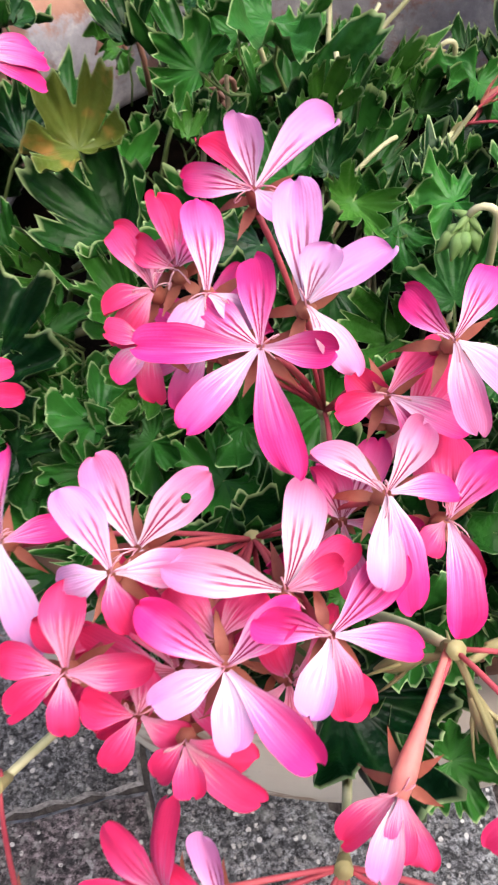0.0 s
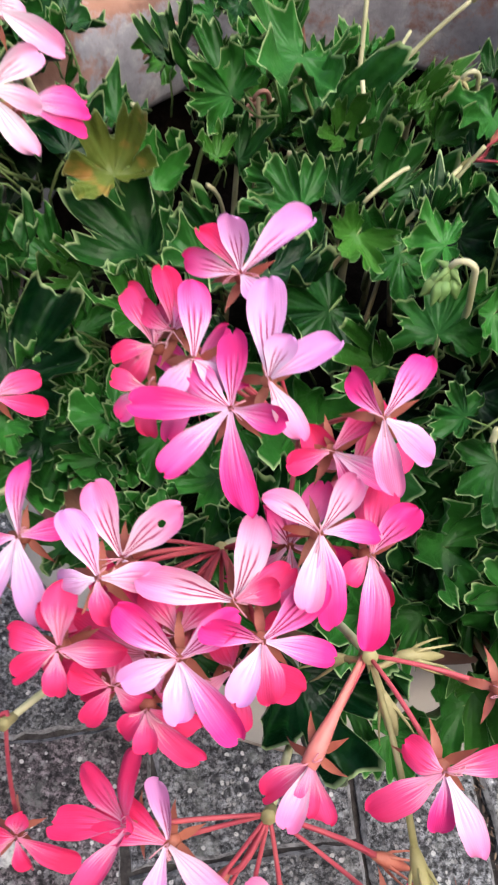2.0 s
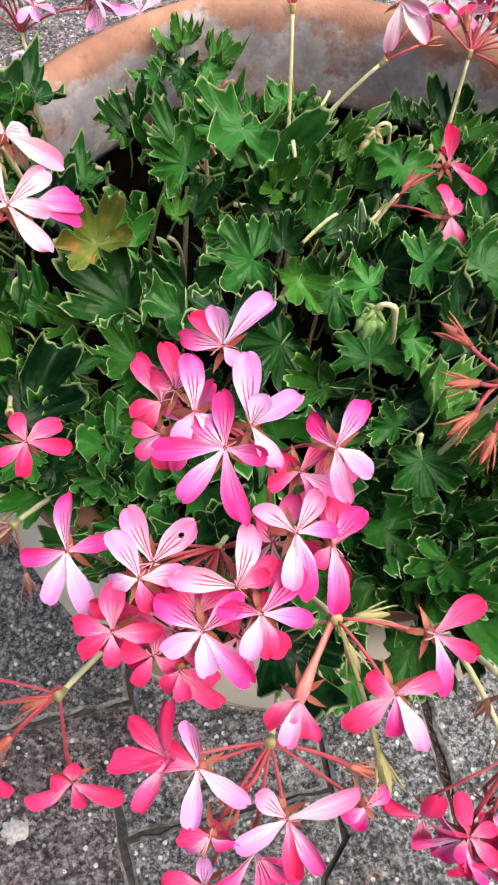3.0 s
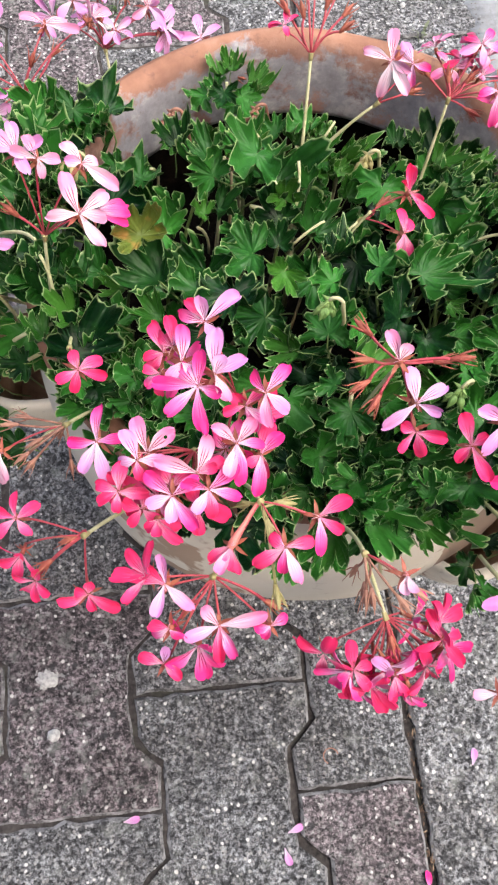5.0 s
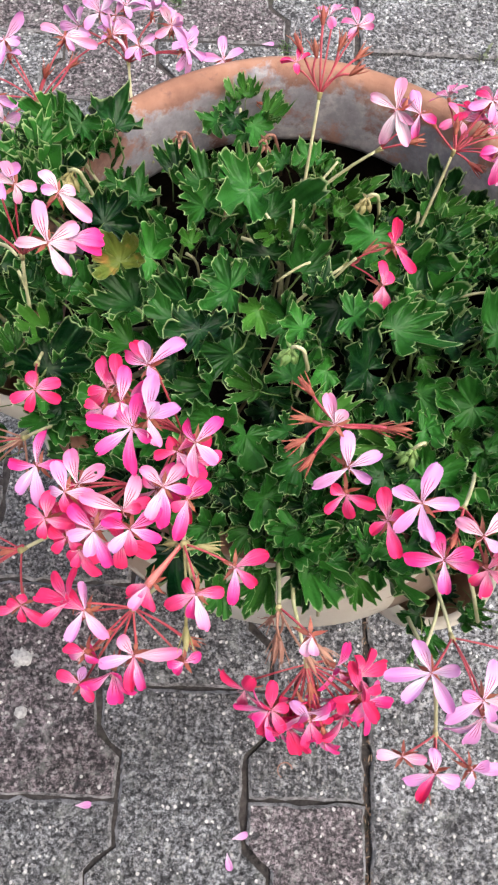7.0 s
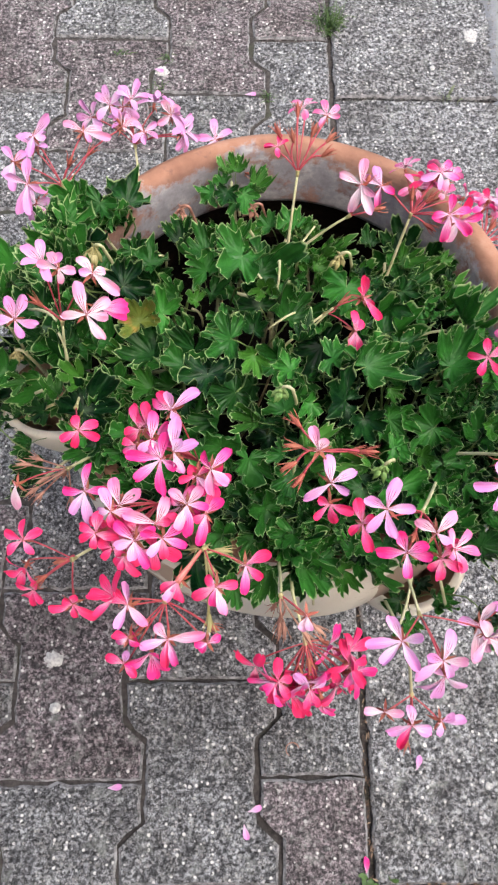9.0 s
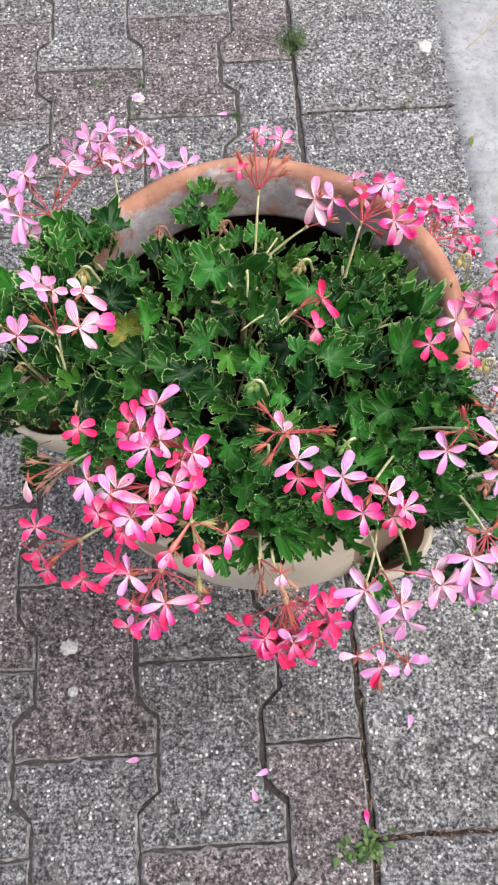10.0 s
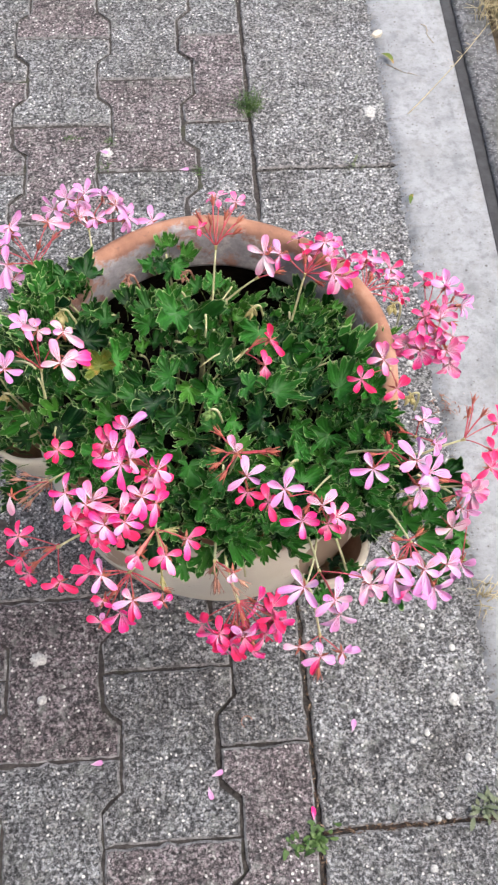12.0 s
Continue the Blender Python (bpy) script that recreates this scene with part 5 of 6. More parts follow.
bloom('right', (-0.037, 0.089, 0.462), (-0.031, 0.060, 0.485), (-0.18, -0.26), [(23, 16.3, 2), (91, 12.5, 3), (159, 8.8, 2), (-118, 17.5, 2), (-68, 8.4, 2)])
bloom('right', (-0.035, 0.048, 0.415), (-0.037, 0.030, 0.420), (-0.24, -0.26), [(6, 10.4, 2), (-102, 15.1, 2), (123, 11.5, 2), (-148, 15, 1), (101, 10.8, 2)])
bloom('right', (-0.035, 0.048, 0.415), (-0.055, 0.037, 0.430), (-0.34, -0.11), [(-84, 11.1, 3), (95, 10.9, 3)])
bloom('right', (-0.035, 0.048, 0.415), (-0.019, 0.032, 0.420), (-0.02, -0.22), [(90, 13.9, 2), (-169, 8.4, 2), (66, 7.5, 2)])
bloom('left', (-0.252, 0.267, 0.485), (-0.231, 0.252, 0.521), (0.28, -0.47), [(-31, 17.8, 3), (42, 15.2, 3), (140, 16.3, 3), (-100, 13.6, 3), (88, 12.8, 3)])
bloom('left', (-0.252, 0.267, 0.485), (-0.248, 0.278, 0.528), (0.22, -0.38), [(-77, 11.6, 3), (97, 9.7, 3), (159, 7.8, 3), (-44, 9.2, 3)])
bloom('left', (-0.252, 0.267, 0.485), (-0.229, 0.279, 0.522), (0.29, -0.39), [(-46, 11.1, 3), (58, 6.8, 3), (120, 18.7, 3), (-88, 7.8, 2)])
bloom('right', (0.024, 0.173, 0.498), (0.005, 0.152, 0.515), (-0.32, -0.45), [(-6, 12.5, 2), (-86, 16.9, 2), (79, 12, 2), (-150, 15.3, 2), (142, 13.4, 2)])
bloom('right', (0.046, 0.269, 0.455), (0.012, 0.243, 0.488), (-0.31, -0.47), [(9, 10.6, 1), (-76, 12, 1), (-140, 11.5, 1), (148, 15.4, 1), (72, 11.5, 1)])
bloom('right', (0.046, 0.269, 0.455), (0.043, 0.237, 0.480), (-0.20, -0.54), [(39, 11.7, 1), (-123, 12.7, 1), (59, 13.2, 1), (161, 9.1, 1)])
bloom('back', (-0.016, 0.382, 0.44), (0.016, 0.373, 0.446), (0.13, -0.59), [(-154, 16.6, 3), (7, 17.4, 1), (-93, 21, 0), (111, 15, 0), (68, 16.6, 0)])
bloom('front', (-0.162, 0.121, 0.492), (-0.176, 0.103, 0.490), (-0.32, -0.35), [(-114, 11.8, 1), (-143, 11.5, 4), (-175, 11.4, 1), (-156, 9, 1)])
bloom('left', (-0.252, 0.267, 0.485), (-0.226, 0.265, 0.505), (0.37, -0.43), [(63, 17.3, 0), (93, 16.3, 0), (78, 16.2, 0)])
bloom('right', (-0.096, 0.173, 0.51), (-0.099, 0.169, 0.520), (-0.15, -0.36), [(-8, 13.2, 3), (33, 7.4, 3)])
bloom('left', (-0.25, 0.186, 0.44), (-0.285, 0.178, 0.430), (-0.14, -0.46), [(-163, 16.7, 3), (-174, 14.3, 3)])
bloom('front', (-0.119, 0.096, 0.485), (-0.106, 0.082, 0.500), (0.06, -0.25), [(-152, 8, 3), (-174, 7.1, 3)])
bloom('back', (-0.08, 0.305, 0.432), (-0.057, 0.304, 0.455), (0.11, -0.43), [(7, 13.9, 1), (145, 17.4, 1), (126, 8.2, 1), (-32, 6.9, 1)])
bloom('back', (-0.08, 0.305, 0.432), (-0.063, 0.281, 0.450), (0.06, -0.56), [(-6, 12.2, 1), (45, 7.8, 1), (-163, 16, 1), (161, 14, 1)])
bloom('right', (0.044, 0.114, 0.443), (0.027, 0.095, 0.456), (-0.35, -0.35), [(6, 14.6, 3), (-82, 17.7, 2), (106, 15.8, 2), (157, 17.9, 2), (-143, 21, 2)])
bloom('right', (0.044, 0.114, 0.443), (0.025, 0.083, 0.448), (-0.35, -0.41), [(3, 12.9, 2), (-99, 12.1, 2), (116, 13.7, 2), (168, 14.7, 2), (-152, 14.3, 2)])
bloom('right', (0.044, 0.114, 0.443), (0.049, 0.087, 0.454), (-0.20, -0.43), [(-25, 16.8, 3), (53, 14, 3), (119, 11.2, 2), (-179, 19.2, 2), (-147, 20, 2)])
bloom('right', (0.044, 0.114, 0.443), (0.001, 0.085, 0.450), (-0.42, -0.33), [(42, 14.6, 3), (-63, 10.9, 2), (-164, 21, 3), (143, 12, 3), (170, 15.5, 3)])
bloom('right', (0.044, 0.114, 0.443), (0.036, 0.074, 0.445), (-0.29, -0.45), [(-114, 10.8, 0), (124, 10.2, 2), (21, 8.5, 2)])
bloom('front', (-0.1, 0.079, 0.42), (-0.072, 0.067, 0.412), (0.21, -0.31), [(-23, 13.7, 1), (79, 12.6, 1), (146, 15.4, 1), (-110, 12.9, 1)])
bloom('front', (-0.1, 0.079, 0.42), (-0.096, 0.053, 0.402), (-0.02, -0.47), [(-41, 12.4, 2), (51, 11.4, 2), (-160, 11.2, 1), (154, 14.1, 1)])
bloom('front', (-0.1, 0.079, 0.42), (-0.116, 0.058, 0.400), (-0.23, -0.41), [(1, 12.2, 1), (154, 11.7, 1), (-158, 14.3, 1), (72, 8.8, 1)])
bloom('left', (-0.271, 0.411, 0.43), (-0.292, 0.398, 0.448), (-0.02, -0.59), [(3, 16.6, 2), (-55, 14.2, 2), (103, 15, 2), (171, 21, 2), (-158, 21, 2)])
bloom('left', (-0.271, 0.411, 0.43), (-0.291, 0.439, 0.450), (0.03, -0.38), [(42, 17.8, 2), (-91, 8, 2), (-175, 15.7, 2), (106, 8.1, 2)])
bloom('left', (-0.271, 0.411, 0.43), (-0.255, 0.444, 0.450), (0.26, -0.35), [(-74, 14.3, 3), (57, 12.7, 3), (100, 19.2, 3), (141, 8.3, 2)])
bloom('left', (-0.271, 0.411, 0.43), (-0.304, 0.419, 0.446), (-0.07, -0.49), [(-33, 11.7, 2), (61, 10.4, 2), (-151, 12.5, 2), (177, 21, 2)])
bloom('back', (-0.152, 0.469, 0.385), (-0.159, 0.479, 0.402), (-0.07, -0.40), [(-1, 16, 2), (80, 14.4, 2), (174, 14, 2), (-144, 18.5, 2), (-84, 13.1, 2)])
bloom('back', (-0.223, 0.474, 0.4), (-0.193, 0.478, 0.430), (0.26, -0.50), [(-53, 12.4, 3), (31, 8.3, 3), (-137, 12, 3), (132, 16.7, 2)])
bloom('back', (-0.062, 0.376, 0.446), (-0.056, 0.386, 0.468), (-0.32, -0.47), [(13, 16.7, 3), (-54, 16.3, 3), (-147, 18.5, 3), (170, 21, 3), (133, 12.7, 3)])
bloom('back', (-0.016, 0.382, 0.44), (0.006, 0.368, 0.460), (0.02, -0.57), [(9, 13.1, 0), (-91, 11.1, 0), (-176, 18.4, 0), (132, 19.3, 0), (72, 14.1, 0)])
bloom('back', (-0.016, 0.382, 0.44), (0.002, 0.402, 0.462), (0.00, -0.38), [(-45, 9.3, 1), (48, 9.9, 0), (-110, 14.5, 2), (-179, 10.8, 2), (112, 13.4, 0)])
bloom('back', (-0.062, 0.376, 0.446), (-0.040, 0.393, 0.458), (-0.33, -0.41), [(-11, 14.2, 2), (141, 11.7, 0), (-172, 17.3, 0), (-47, 12.8, 2)])
bloom('back', (0.048, 0.385, 0.4), (0.053, 0.417, 0.412), (-0.18, -0.27), [(-70, 14.6, 1), (-8, 8.8, 1), (110, 15.5, 2), (-108, 8.1, 0)])
bloom('back', (0.048, 0.385, 0.4), (0.077, 0.409, 0.405), (0.00, -0.38), [(-20, 17.7, 1), (68, 13.3, 1), (123, 15.6, 0), (-121, 6.5, 2)])
bloom('back', (0.048, 0.385, 0.4), (0.085, 0.392, 0.398), (0.08, -0.52), [(-109, 9.1, 1), (106, 12.7, 1), (178, 16.8, 1), (-150, 9, 0)])
shoot((-0.136, 0.38, 0.425), (-0.125, 0.378, 0.39), 1.6)
shoot((-0.111, 0.362, 0.4), (-0.095, 0.374, 0.41), 1.3)
shoot((-0.121, 0.323, 0.42), (-0.116, 0.322, 0.39), 1.5)
shoot((-0.174, 0.314, 0.42), (-0.167, 0.316, 0.39), 1.2)
shoot((-0.214, 0.287, 0.41), (-0.195, 0.29, 0.41), 1.3)
shoot((-0.199, 0.358, 0.42), (-0.195, 0.361, 0.4), 1.2)
shoot((-0.049, 0.236, 0.42), (-0.034, 0.231, 0.41), 1.3)
shoot((-0.282, 0.295, 0.45), (-0.259, 0.276, 0.47), 1.3)
shoot((-0.28, 0.247, 0.42), (-0.253, 0.25, 0.43), 1.4)
shoot((-0.254, 0.25, 0.44), (-0.257, 0.267, 0.47), 1.3)
shoot((-0.162, 0.262, 0.42), (-0.147, 0.259, 0.42), 1.2)
shoot((-0.12, 0.298, 0.42), (-0.101, 0.306, 0.43), 1.1)
shoot((-0.015, 0.297, 0.41), (0.013, 0.303, 0.41), 1.3)
shoot((-0.03, 0.128, 0.42), (-0.046, 0.083, 0.44), 1.2)
shoot((-0.303, 0.365, 0.42), (-0.271, 0.348, 0.42), 1.3)
shoot((0.002, 0.238, 0.42), (0.053, 0.249, 0.41), 1.2)
shoot((0.016, 0.185, 0.42), (0.044, 0.168, 0.42), 1.2)
shoot((-0.076, 0.304, 0.44), (-0.089, 0.299, 0.42), 1.1)
shoot((-0.102, 0.362, 0.415), (-0.085, 0.378, 0.43), 1.1)
for tip, thick in (((-0.118, 0.321, 0.418), 2.4), ((-0.142, 0.327, 0.420), 1.7), ((-0.104, 0.336, 0.424), 1.6), ((-0.112, 0.345, 0.436), 1.3), ((-0.128, 0.338, 0.430), 1.3)):
    shoot((-0.117, 0.318, 0.405) if thick < 2 else (-0.116, 0.310, 0.330), tip, thick)
for k, (x, y, z, count) in enumerate(((-0.146, 0.430, 0.418, 9), (-0.104, 0.388, 0.404, 4), (-0.090, 0.380, 0.412, 4), (-0.076, 0.378, 0.402, 3), (-0.101, 0.361, 0.408, 5),
                                      (-0.060, 0.352, 0.400, 4), (-0.028, 0.369, 0.402, 5), (-0.012, 0.354, 0.396, 4), (-0.151, 0.386, 0.400, 4), (-0.139, 0.378, 0.406, 4),
                                      (0.003, 0.342, 0.396, 4), (0.039, 0.352, 0.390, 5), (0.050, 0.326, 0.396, 4), (0.030, 0.318, 0.396, 3))):
    sprig((x, y, z - 0.006), count, k)
sprig((-0.106, 0.187, 0.452), 4, 40)
sprig((-0.104, 0.180, 0.424), 4, 41)

# ---- weeds, grass and litter on the ground ----
def blades(name, x, y, z, count, length, spread, material, seed, label, category, width=0.0011):
    """A small tuft of narrow bent blades."""
    rng = random.Random(seed)
    bm = bmesh.new()
    for _ in range(count):
        a, d = rng.uniform(0, 6.28), rng.uniform(0, spread)
        foot = Vector((d * math.cos(a), d * math.sin(a), -0.006))
        l, b = length * rng.uniform(0.5, 1.2), rng.uniform(0, 6.28)
        lean = Vector((math.cos(b), math.sin(b), 0)) * l * rng.uniform(0.4, 1.0)
        tube(bm, [foot, foot + lean * 0.35 + Vector((0, 0, l * 0.5)), foot + lean + Vector((0, 0, l * 0.55))], width, width * 0.25, 3)
    ob = tagged(new(name, mesh_of(name, bm, material)), label, category)
    ob.location = (x, y, z)
    return ob


def weed(x, y, z, count, size, seed, label, material="weed"):
    """A flat rosette of small round-ended leaves."""
    rng = random.Random(seed)
    thing = tagged(new("weed"), label, "weed")
    thing.location = (x, y, z)
    for k in range(count):
        bm = bmesh.new()
        off = Vector((rng.gauss(0, 0.7), rng.gauss(0, 0.5), 0)) * size
        a = k * 2.4 + rng.uniform(-0.3, 0.3)
        l, w = size * rng.uniform(0.4, 1.25), size * rng.uniform(0.15, 0.25) * (0.7 if material == "grey_weed" else 1.0)
        rows = []
        for i in range(6):
            v = i / 5
            h = w * math.sin(math.pi * min(1, v * 0.86 + 0.08)) + 0.0006
            rows.append([bm.verts.new((u * h, l * (0.25 + v), 0.004 + 0.3 * l * math.sin(v * 2.0) + 0.15 * abs(u) * h)) for u in (-1, 0, 1)])
        for p, q in zip(rows, rows[1:]):
            for j in (0, 1):
                bm.faces.new((p[j], p[j + 1], q[j + 1], q[j]))
        tube(bm, [(0, 0, -0.004), (0, l * 0.14, 0.003), (0, l * 0.3, 0.005)], 0.0007, 0.0005, 4)
        leaf = part("leaf", bm, material, thing)
        leaf.matrix_basis = Matrix.Translation(off) @ pose(0, 0, 0, rng.uniform(-20, 40), rng.uniform(-35, 35), math.degrees(a))


blades("grass_tuft", 0.0, 1.029, 0, 90, 0.034, 0.022, "weed", 1, "green grass tuft growing in a paving joint", "grass")
blades("grass_tuft", -0.094, 0.894, 0, 14, 0.016, 0.010, "weed", 2, "small green grass tuft between paving stones", "grass")
blades("grass_tuft", -0.235, 0.960, 0, 12, 0.014, 0.012, "weed", 3, "small green grass tuft between paving stones", "grass")
blades("grass_tuft", -0.245, 0.905, 0, 16, 0.016, 0.012, "weed", 9, "small green grass tuft between paving stones", "grass")
blades("grass_tuft", 0.247, 0.44, 0.003, 26, 0.020, 0.030, "dry", 4, "dry grass tuft at the gutter edge", "grass")
blades("grass_tuft", 0.246, 0.165, 0.003, 30, 0.028, 0.022, "straw", 5, "dry grass tuft at the gutter edge", "grass")
blades("grass_tuft", -0.300, 0.965, 0, 16, 0.015, 0.015, "weed", 12, "small green grass tuft between paving stones", "grass")
blades("grass_tuft", 0.001, 0.53, 0, 18, 0.018, 0.012, "weed", 13, "small green grass tuft between paving stones", "grass")
weed(-0.004, -0.110, 0, 30, 0.010, 6, "small green broad-leaved weed in a paving joint")
weed(-0.026, -0.116, 0, 14, 0.011, 16, "small green broad-leaved weed beside a paving joint")
weed(0.200, -0.094, 0, 24, 0.015, 7, "greyish green sprawling weed in the slab joint", "grey_weed")
weed(0.165, 0.896, 0, 8, 0.011, 18, "greyish green sprawling weed in the slab joint", "grey_weed")
blades("dry_grass", 0.49, 1.24, 0.015, 220, 0.060, 0.07, "straw", 8, "dry yellow grass on the earth verge", "grass", 0.0009)
blades("dry_grass", 0.52, 1.36, 0.015, 200, 0.060, 0.08, "straw", 14, "dry yellow grass on the earth verge", "grass", 0.0009)
blades("grass_tuft", 0.50, 1.215, 0.015, 26, 0.050, 0.020, "weed", 15, "green grass among dry blades on the verge", "grass")
bm = bmesh.new()
tube(bm, bowed((0.272, 1.0, 0.006), (0.446, 1.194, 0.022), (0.004, -0.004, 0.004), 8), 0.0008, 0.0006, 4)
for k in range(9):
    p = Vector((0.272, 1.0, 0.006)).lerp(Vector((0.446, 1.194, 0.022)), 0.5 + 0.05 * k)
    tube(bm, [p, p + Vector((0.009 * (-1) ** k, 0.006, 0.002))], 0.0006, 0.0002, 3)
tagged(new("grass_stalk", mesh_of("grass_stalk", bm, "straw")), "pale dry grass stalk lying across the gutter", "grass")

FALLEN = petal_mesh("petal_lilac", 0.0150, 0.0064, 0.2, 0.3, 0.0, 3, 0.3)
FALLEN_PINK = petal_mesh("petal_pink", 0.0150, 0.0060, 0.2, 0.5, 0.0, 4, 0.3)
for x, y, turn, pale in ((-0.261, -0.009, 88, 1), (-0.117, -0.031, 75, 1), (-0.127, -0.052, 170, 1), (0.055, 0.013, 20, 1), (-0.005, -0.083, 5, 0), (-0.245, 0.935, 120, 1), (-0.115, 0.894, 95, 1)):
    ob = tagged(new("fallen_petal", FALLEN if pale else FALLEN_PINK), "fallen pale lilac petal lying on the paving" if pale else "fallen pink petal lying on the paving", "petal", group="fallen petals")
    ob.matrix_basis = pose(x, y, 0.002, 0, 0, -turn) @ Matrix.Translation((0, -0.0075, 0))
bm = bmesh.new()
tube(bm, [(0.007 * math.cos(a), 0.007 * math.sin(a), 0.0015) for a in [0.2 + 0.5 * k for k in range(9)]], 0.0007, 0.0005, 5)
ob = tagged(new("dry_tendril", mesh_of("dry_tendril", bm, "dry")), "curled dry reddish tendril on the paving", "tendril")
ob.location = (-0.077, 0.027, 0)
for x, y, z, turn, size in ((0.254, 1.128, 0.008, 40, 0.030), (0.251, 0.819, 0.008, 160, 0.022)):
    bm = bmesh.new()
    rows = []
    for i in range(8):
        v = i / 7
        w = 0.16 * size * math.sin(math.pi * (0.06 + 0.88 * v))
        rows.append([bm.verts.new((u * w + 0.10 * size * math.sin(v * 3), size * (v - 0.5), 0.10 * size * math.sin(3 * v) + abs(u) * w * 0.5)) for u in (-1, 0, 1)])
    for p, q in zip(rows, rows[1:]):
        for j in (0, 1):
            bm.faces.new((p[j], p[j + 1], q[j + 1], q[j]))
    ob = tagged(new("fallen_leaf", mesh_of("fallen_leaf", bm, "leaf_old")), "yellowed fallen leaf in the gutter", "leaf", group="fallen leaves")
    ob.matrix_basis = pose(x, y, z - 0.002, 0, 0, turn)


def lichen(x, y, r, seed):
    """A thin pale crust with an uneven outline."""
    bm = bmesh.new()
    rim = []
    for k in range(40):
        a = 2 * math.pi * k / 40
        q = r * (1 + (0.5 if r > 0.008 else 0.16) * noise.noise((math.cos(a) * 1.6, math.sin(a) * 1.6, seed)) + (0.35 if r > 0.008 else 0.12) * noise.noise((math.cos(a) * 5, math.sin(a) * 5, seed)))
        rim.append((q * math.cos(a), q * math.sin(a)))
    low = [bm.verts.new((u, v, -0.001)) for u, v in rim]
    top = [bm.verts.new((0.86 * u, 0.86 * v, 0.0009)) for u, v in rim]
    for k in range(40):
        bm.faces.new((low[k], low[(k + 1) % 40], top[(k + 1) % 40], top[k]))
    bm.faces.new(top)
    ob = tagged(new("lichen_patch", mesh_of("lichen_patch", bm, "lichen")), "pale grey lichen crust on the concrete", "lichen", group="lichen patches")
    ob.location = (x, y, 0.0012)


for i, (x, y, r) in enumerate(((0.187, 0.036, 0.0075), (0.208, 1.013, 0.011), (0.147, 0.95, 0.004), (-0.334, 0.12, 0.009), (-0.328, 0.07, 0.006), (0.127, -0.01, 0.004), (0.193, -0.034, 0.0045), (0.146, -0.002, 0.004),
                               (-0.24, 0.935, 0.009), (0.145, -0.100, 0.0035), (0.157, -0.098, 0.004), (0.131, -0.153, 0.0045), (0.152, -0.074, 0.0035), (0.195, 0.100, 0.0045), (0.16, 0.13, 0.004), (0.203, 0.52, 0.005))):
    lichen(x, y, r, i * 3.1)


def grit():
    """Loose crumbs of stone and earth along the gutter's edge, in the joints and on the stones."""
    rng = random.Random(17)
    bm = bmesh.new()
    for k in range(1500):
        u = rng.random()
        if u < 0.62:
            x, y, z = 0.243 + abs(rng.gauss(0, 0.005)) - 0.004, rng.uniform(-0.3, 1.5), 0.0018
        elif u < 0.74:
            x, y, z = 0.374 - abs(rng.gauss(0, 0.006)), rng.uniform(-0.3, 1.5), 0.0018
        elif u < 0.86:
            x, y, z = rng.gauss(0, 0.003), rng.uniform(-0.35, 1.3), -0.001
        elif u < 0.93:
            x, y, z = rng.uniform(0.25, 0.37), rng.uniform(-0.2, 1.5), 0.0018
        else:
            x, y, z = rng.uniform(-0.6, 0.24), rng.uniform(-0.35, 1.3), 0.0005
        r = rng.uniform(0.0003, 0.0011)
        e = [bm.verts.new((x + r * math.cos(a) * rng.uniform(0.6, 1.3), y + r * math.sin(a) * rng.uniform(0.6, 1.3), z)) for a in (0, 1.3, 2.5, 3.8, 5.0)]
        top = bm.verts.new((x + rng.gauss(0, 0.3) * r, y + rng.gauss(0, 0.3) * r, z + r * 0.9))
        for i in range(5):
            bm.faces.new((e[i], e[(i + 1) % 5], top))
    return tagged(new("grit", mesh_of("grit", bm, "crumb", smooth=False)), "loose crumbs of earth and stone on the paving", "grit", kind="stuff")


grit()


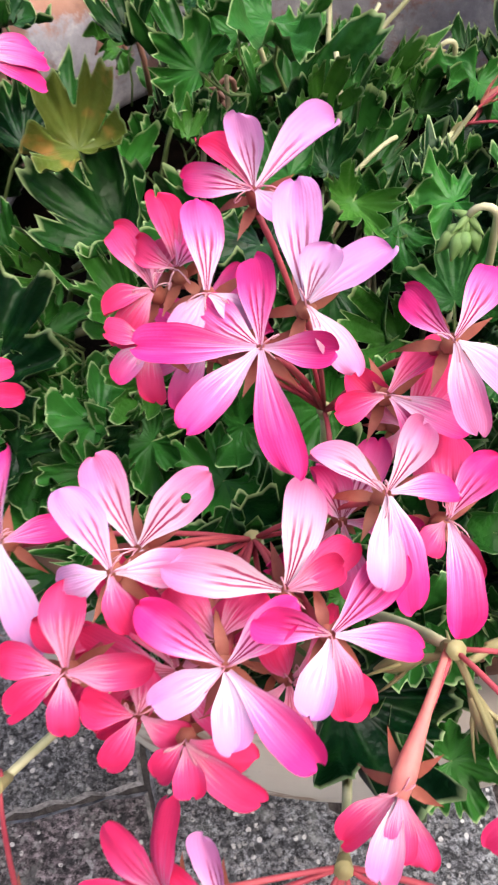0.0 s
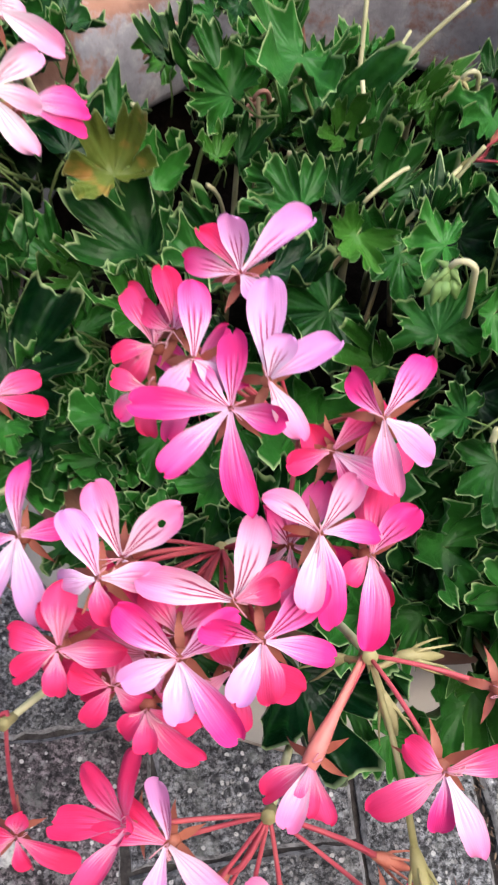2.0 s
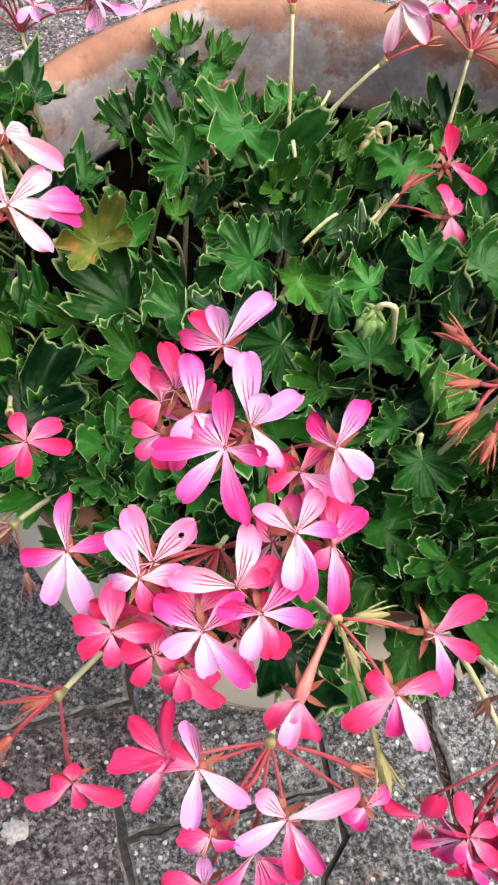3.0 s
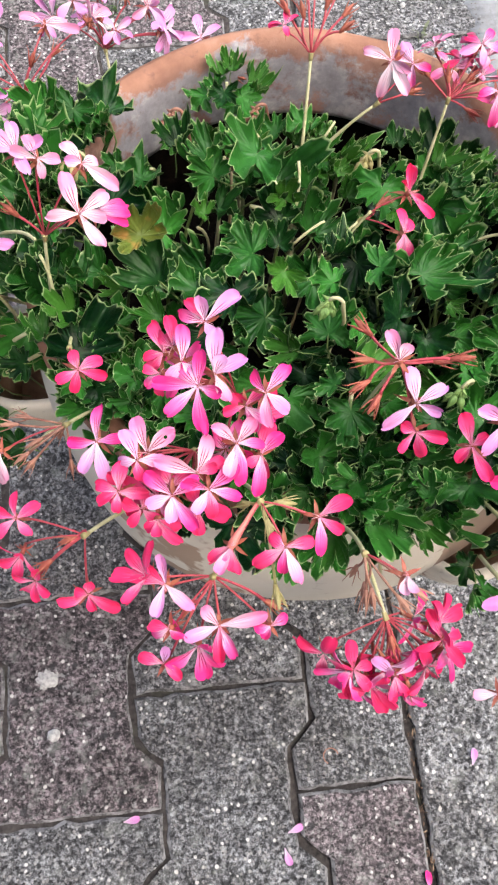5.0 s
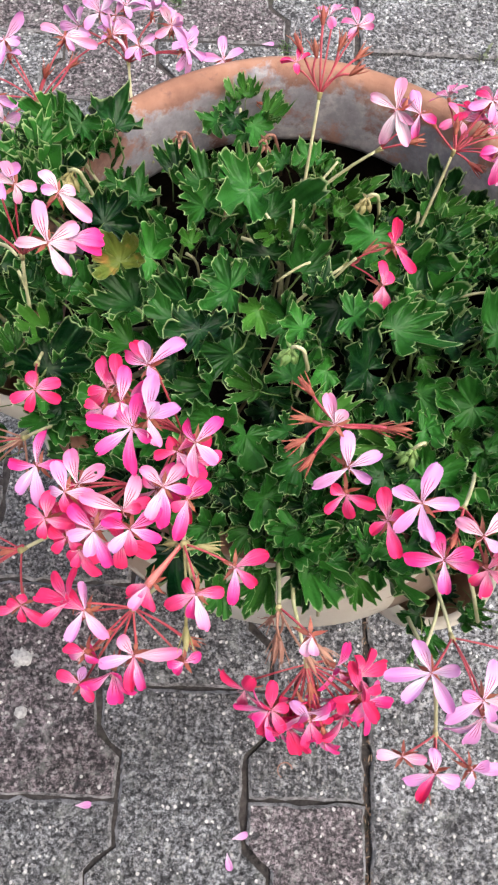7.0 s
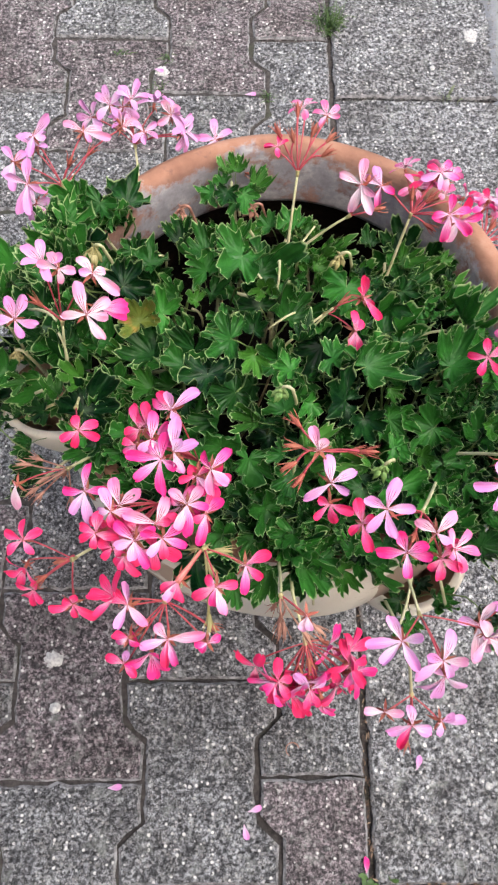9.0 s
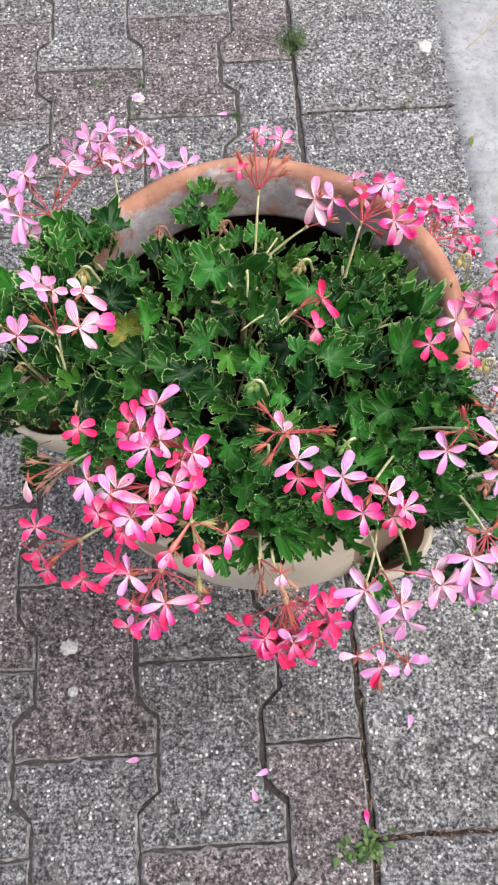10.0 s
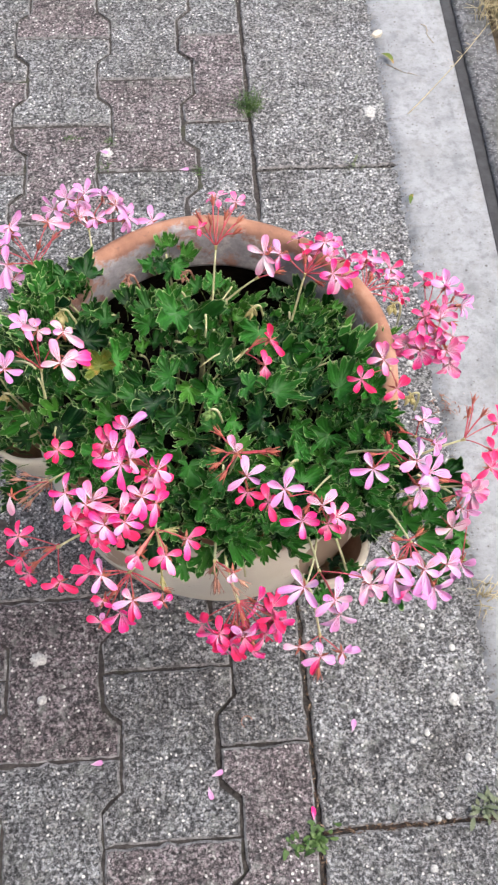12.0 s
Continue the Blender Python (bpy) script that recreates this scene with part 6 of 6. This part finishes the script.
def joint_litter():
    """Brown scraps of dead leaf and stalk caught in the joints."""
    rng = random.Random(23)
    bm = bmesh.new()
    for k in range(420):
        if k % 2:
            x, y, turn = rng.uniform(0.005, 0.235), -0.105 + rng.gauss(0, 0.0022), rng.gauss(0, 0.7)
        else:
            x, y, turn = rng.gauss(0, 0.0018), rng.uniform(-0.32, 0.22), 1.57 + rng.gauss(0, 0.7)
        l, w = rng.uniform(0.0010, 0.0040), rng.uniform(0.0004, 0.0012)
        c, d = math.cos(turn), math.sin(turn)
        z = rng.uniform(-0.004, 0.0)
        rows = []
        for u in (-1, -0.3, 0.4, 1):
            h = w * (1 - 0.8 * abs(u))
            rows.append([bm.verts.new((x + u * l * c - q * h * d, y + u * l * d + q * h * c, z + 0.0006 * math.cos(u * 2) + 0.0003 * q)) for q in (-1, 1)])
        for p, q in zip(rows, rows[1:]):
            bm.faces.new((p[0], p[1], q[1], q[0]))
    return tagged(new("joint_litter", mesh_of("joint_litter", bm, "scrap")), "brown scraps of dead leaves in the paving joints", "leaf litter", kind="stuff")


joint_litter()
bm = bmesh.new()
tube(bm, [(0.328, 1.214, 0.004), (0.336, 1.208, 0.005), (0.338, 1.198, 0.004), (0.335, 1.190, 0.0045), (0.339, 1.178, 0.004), (0.345, 1.166, 0.004)], 0.0007, 0.0005, 5)
tagged(new("dry_twig", mesh_of("dry_twig", bm, "woody")), "thin curled dry twig lying in the gutter", "twig")
# this second strand is added where the gutter has a hairline crack
bm = bmesh.new()
tube(bm, [(0.252, 1.119, 0.002), (0.262, 1.112, 0.0025), (0.280, 1.099, 0.0022), (0.292, 1.096, 0.0025), (0.309, 1.089, 0.002)], 0.0006, 0.0003, 5)
tagged(new("dry_twig", mesh_of("dry_twig", bm, "woody")), "thin dark strand standing in for a hairline gutter crack", "twig")
bm = bmesh.new()
e = [(0.011, 0.001), (0.006, 0.008), (-0.004, 0.009), (-0.012, 0.003), (-0.008, -0.006), (0.003, -0.007)]
low = [bm.verts.new((u, v, 0)) for u, v in e]
top = [bm.verts.new((0.8 * u, 0.8 * v, 0.0045 + 0.1 * u)) for u, v in e]
for k in range(6):
    bm.faces.new((low[k], low[(k + 1) % 6], top[(k + 1) % 6], top[k]))
bm.faces.new(top)
chip = tagged(new("stone_chip", mesh_of("stone_chip", bm, "chip", smooth=False)), "pale beige stone chip at the gutter edge", "stone")
chip.matrix_basis = pose(0.246, 1.192, 0.001, 0, 0, 20)

# ---- paving stones ----
paving()
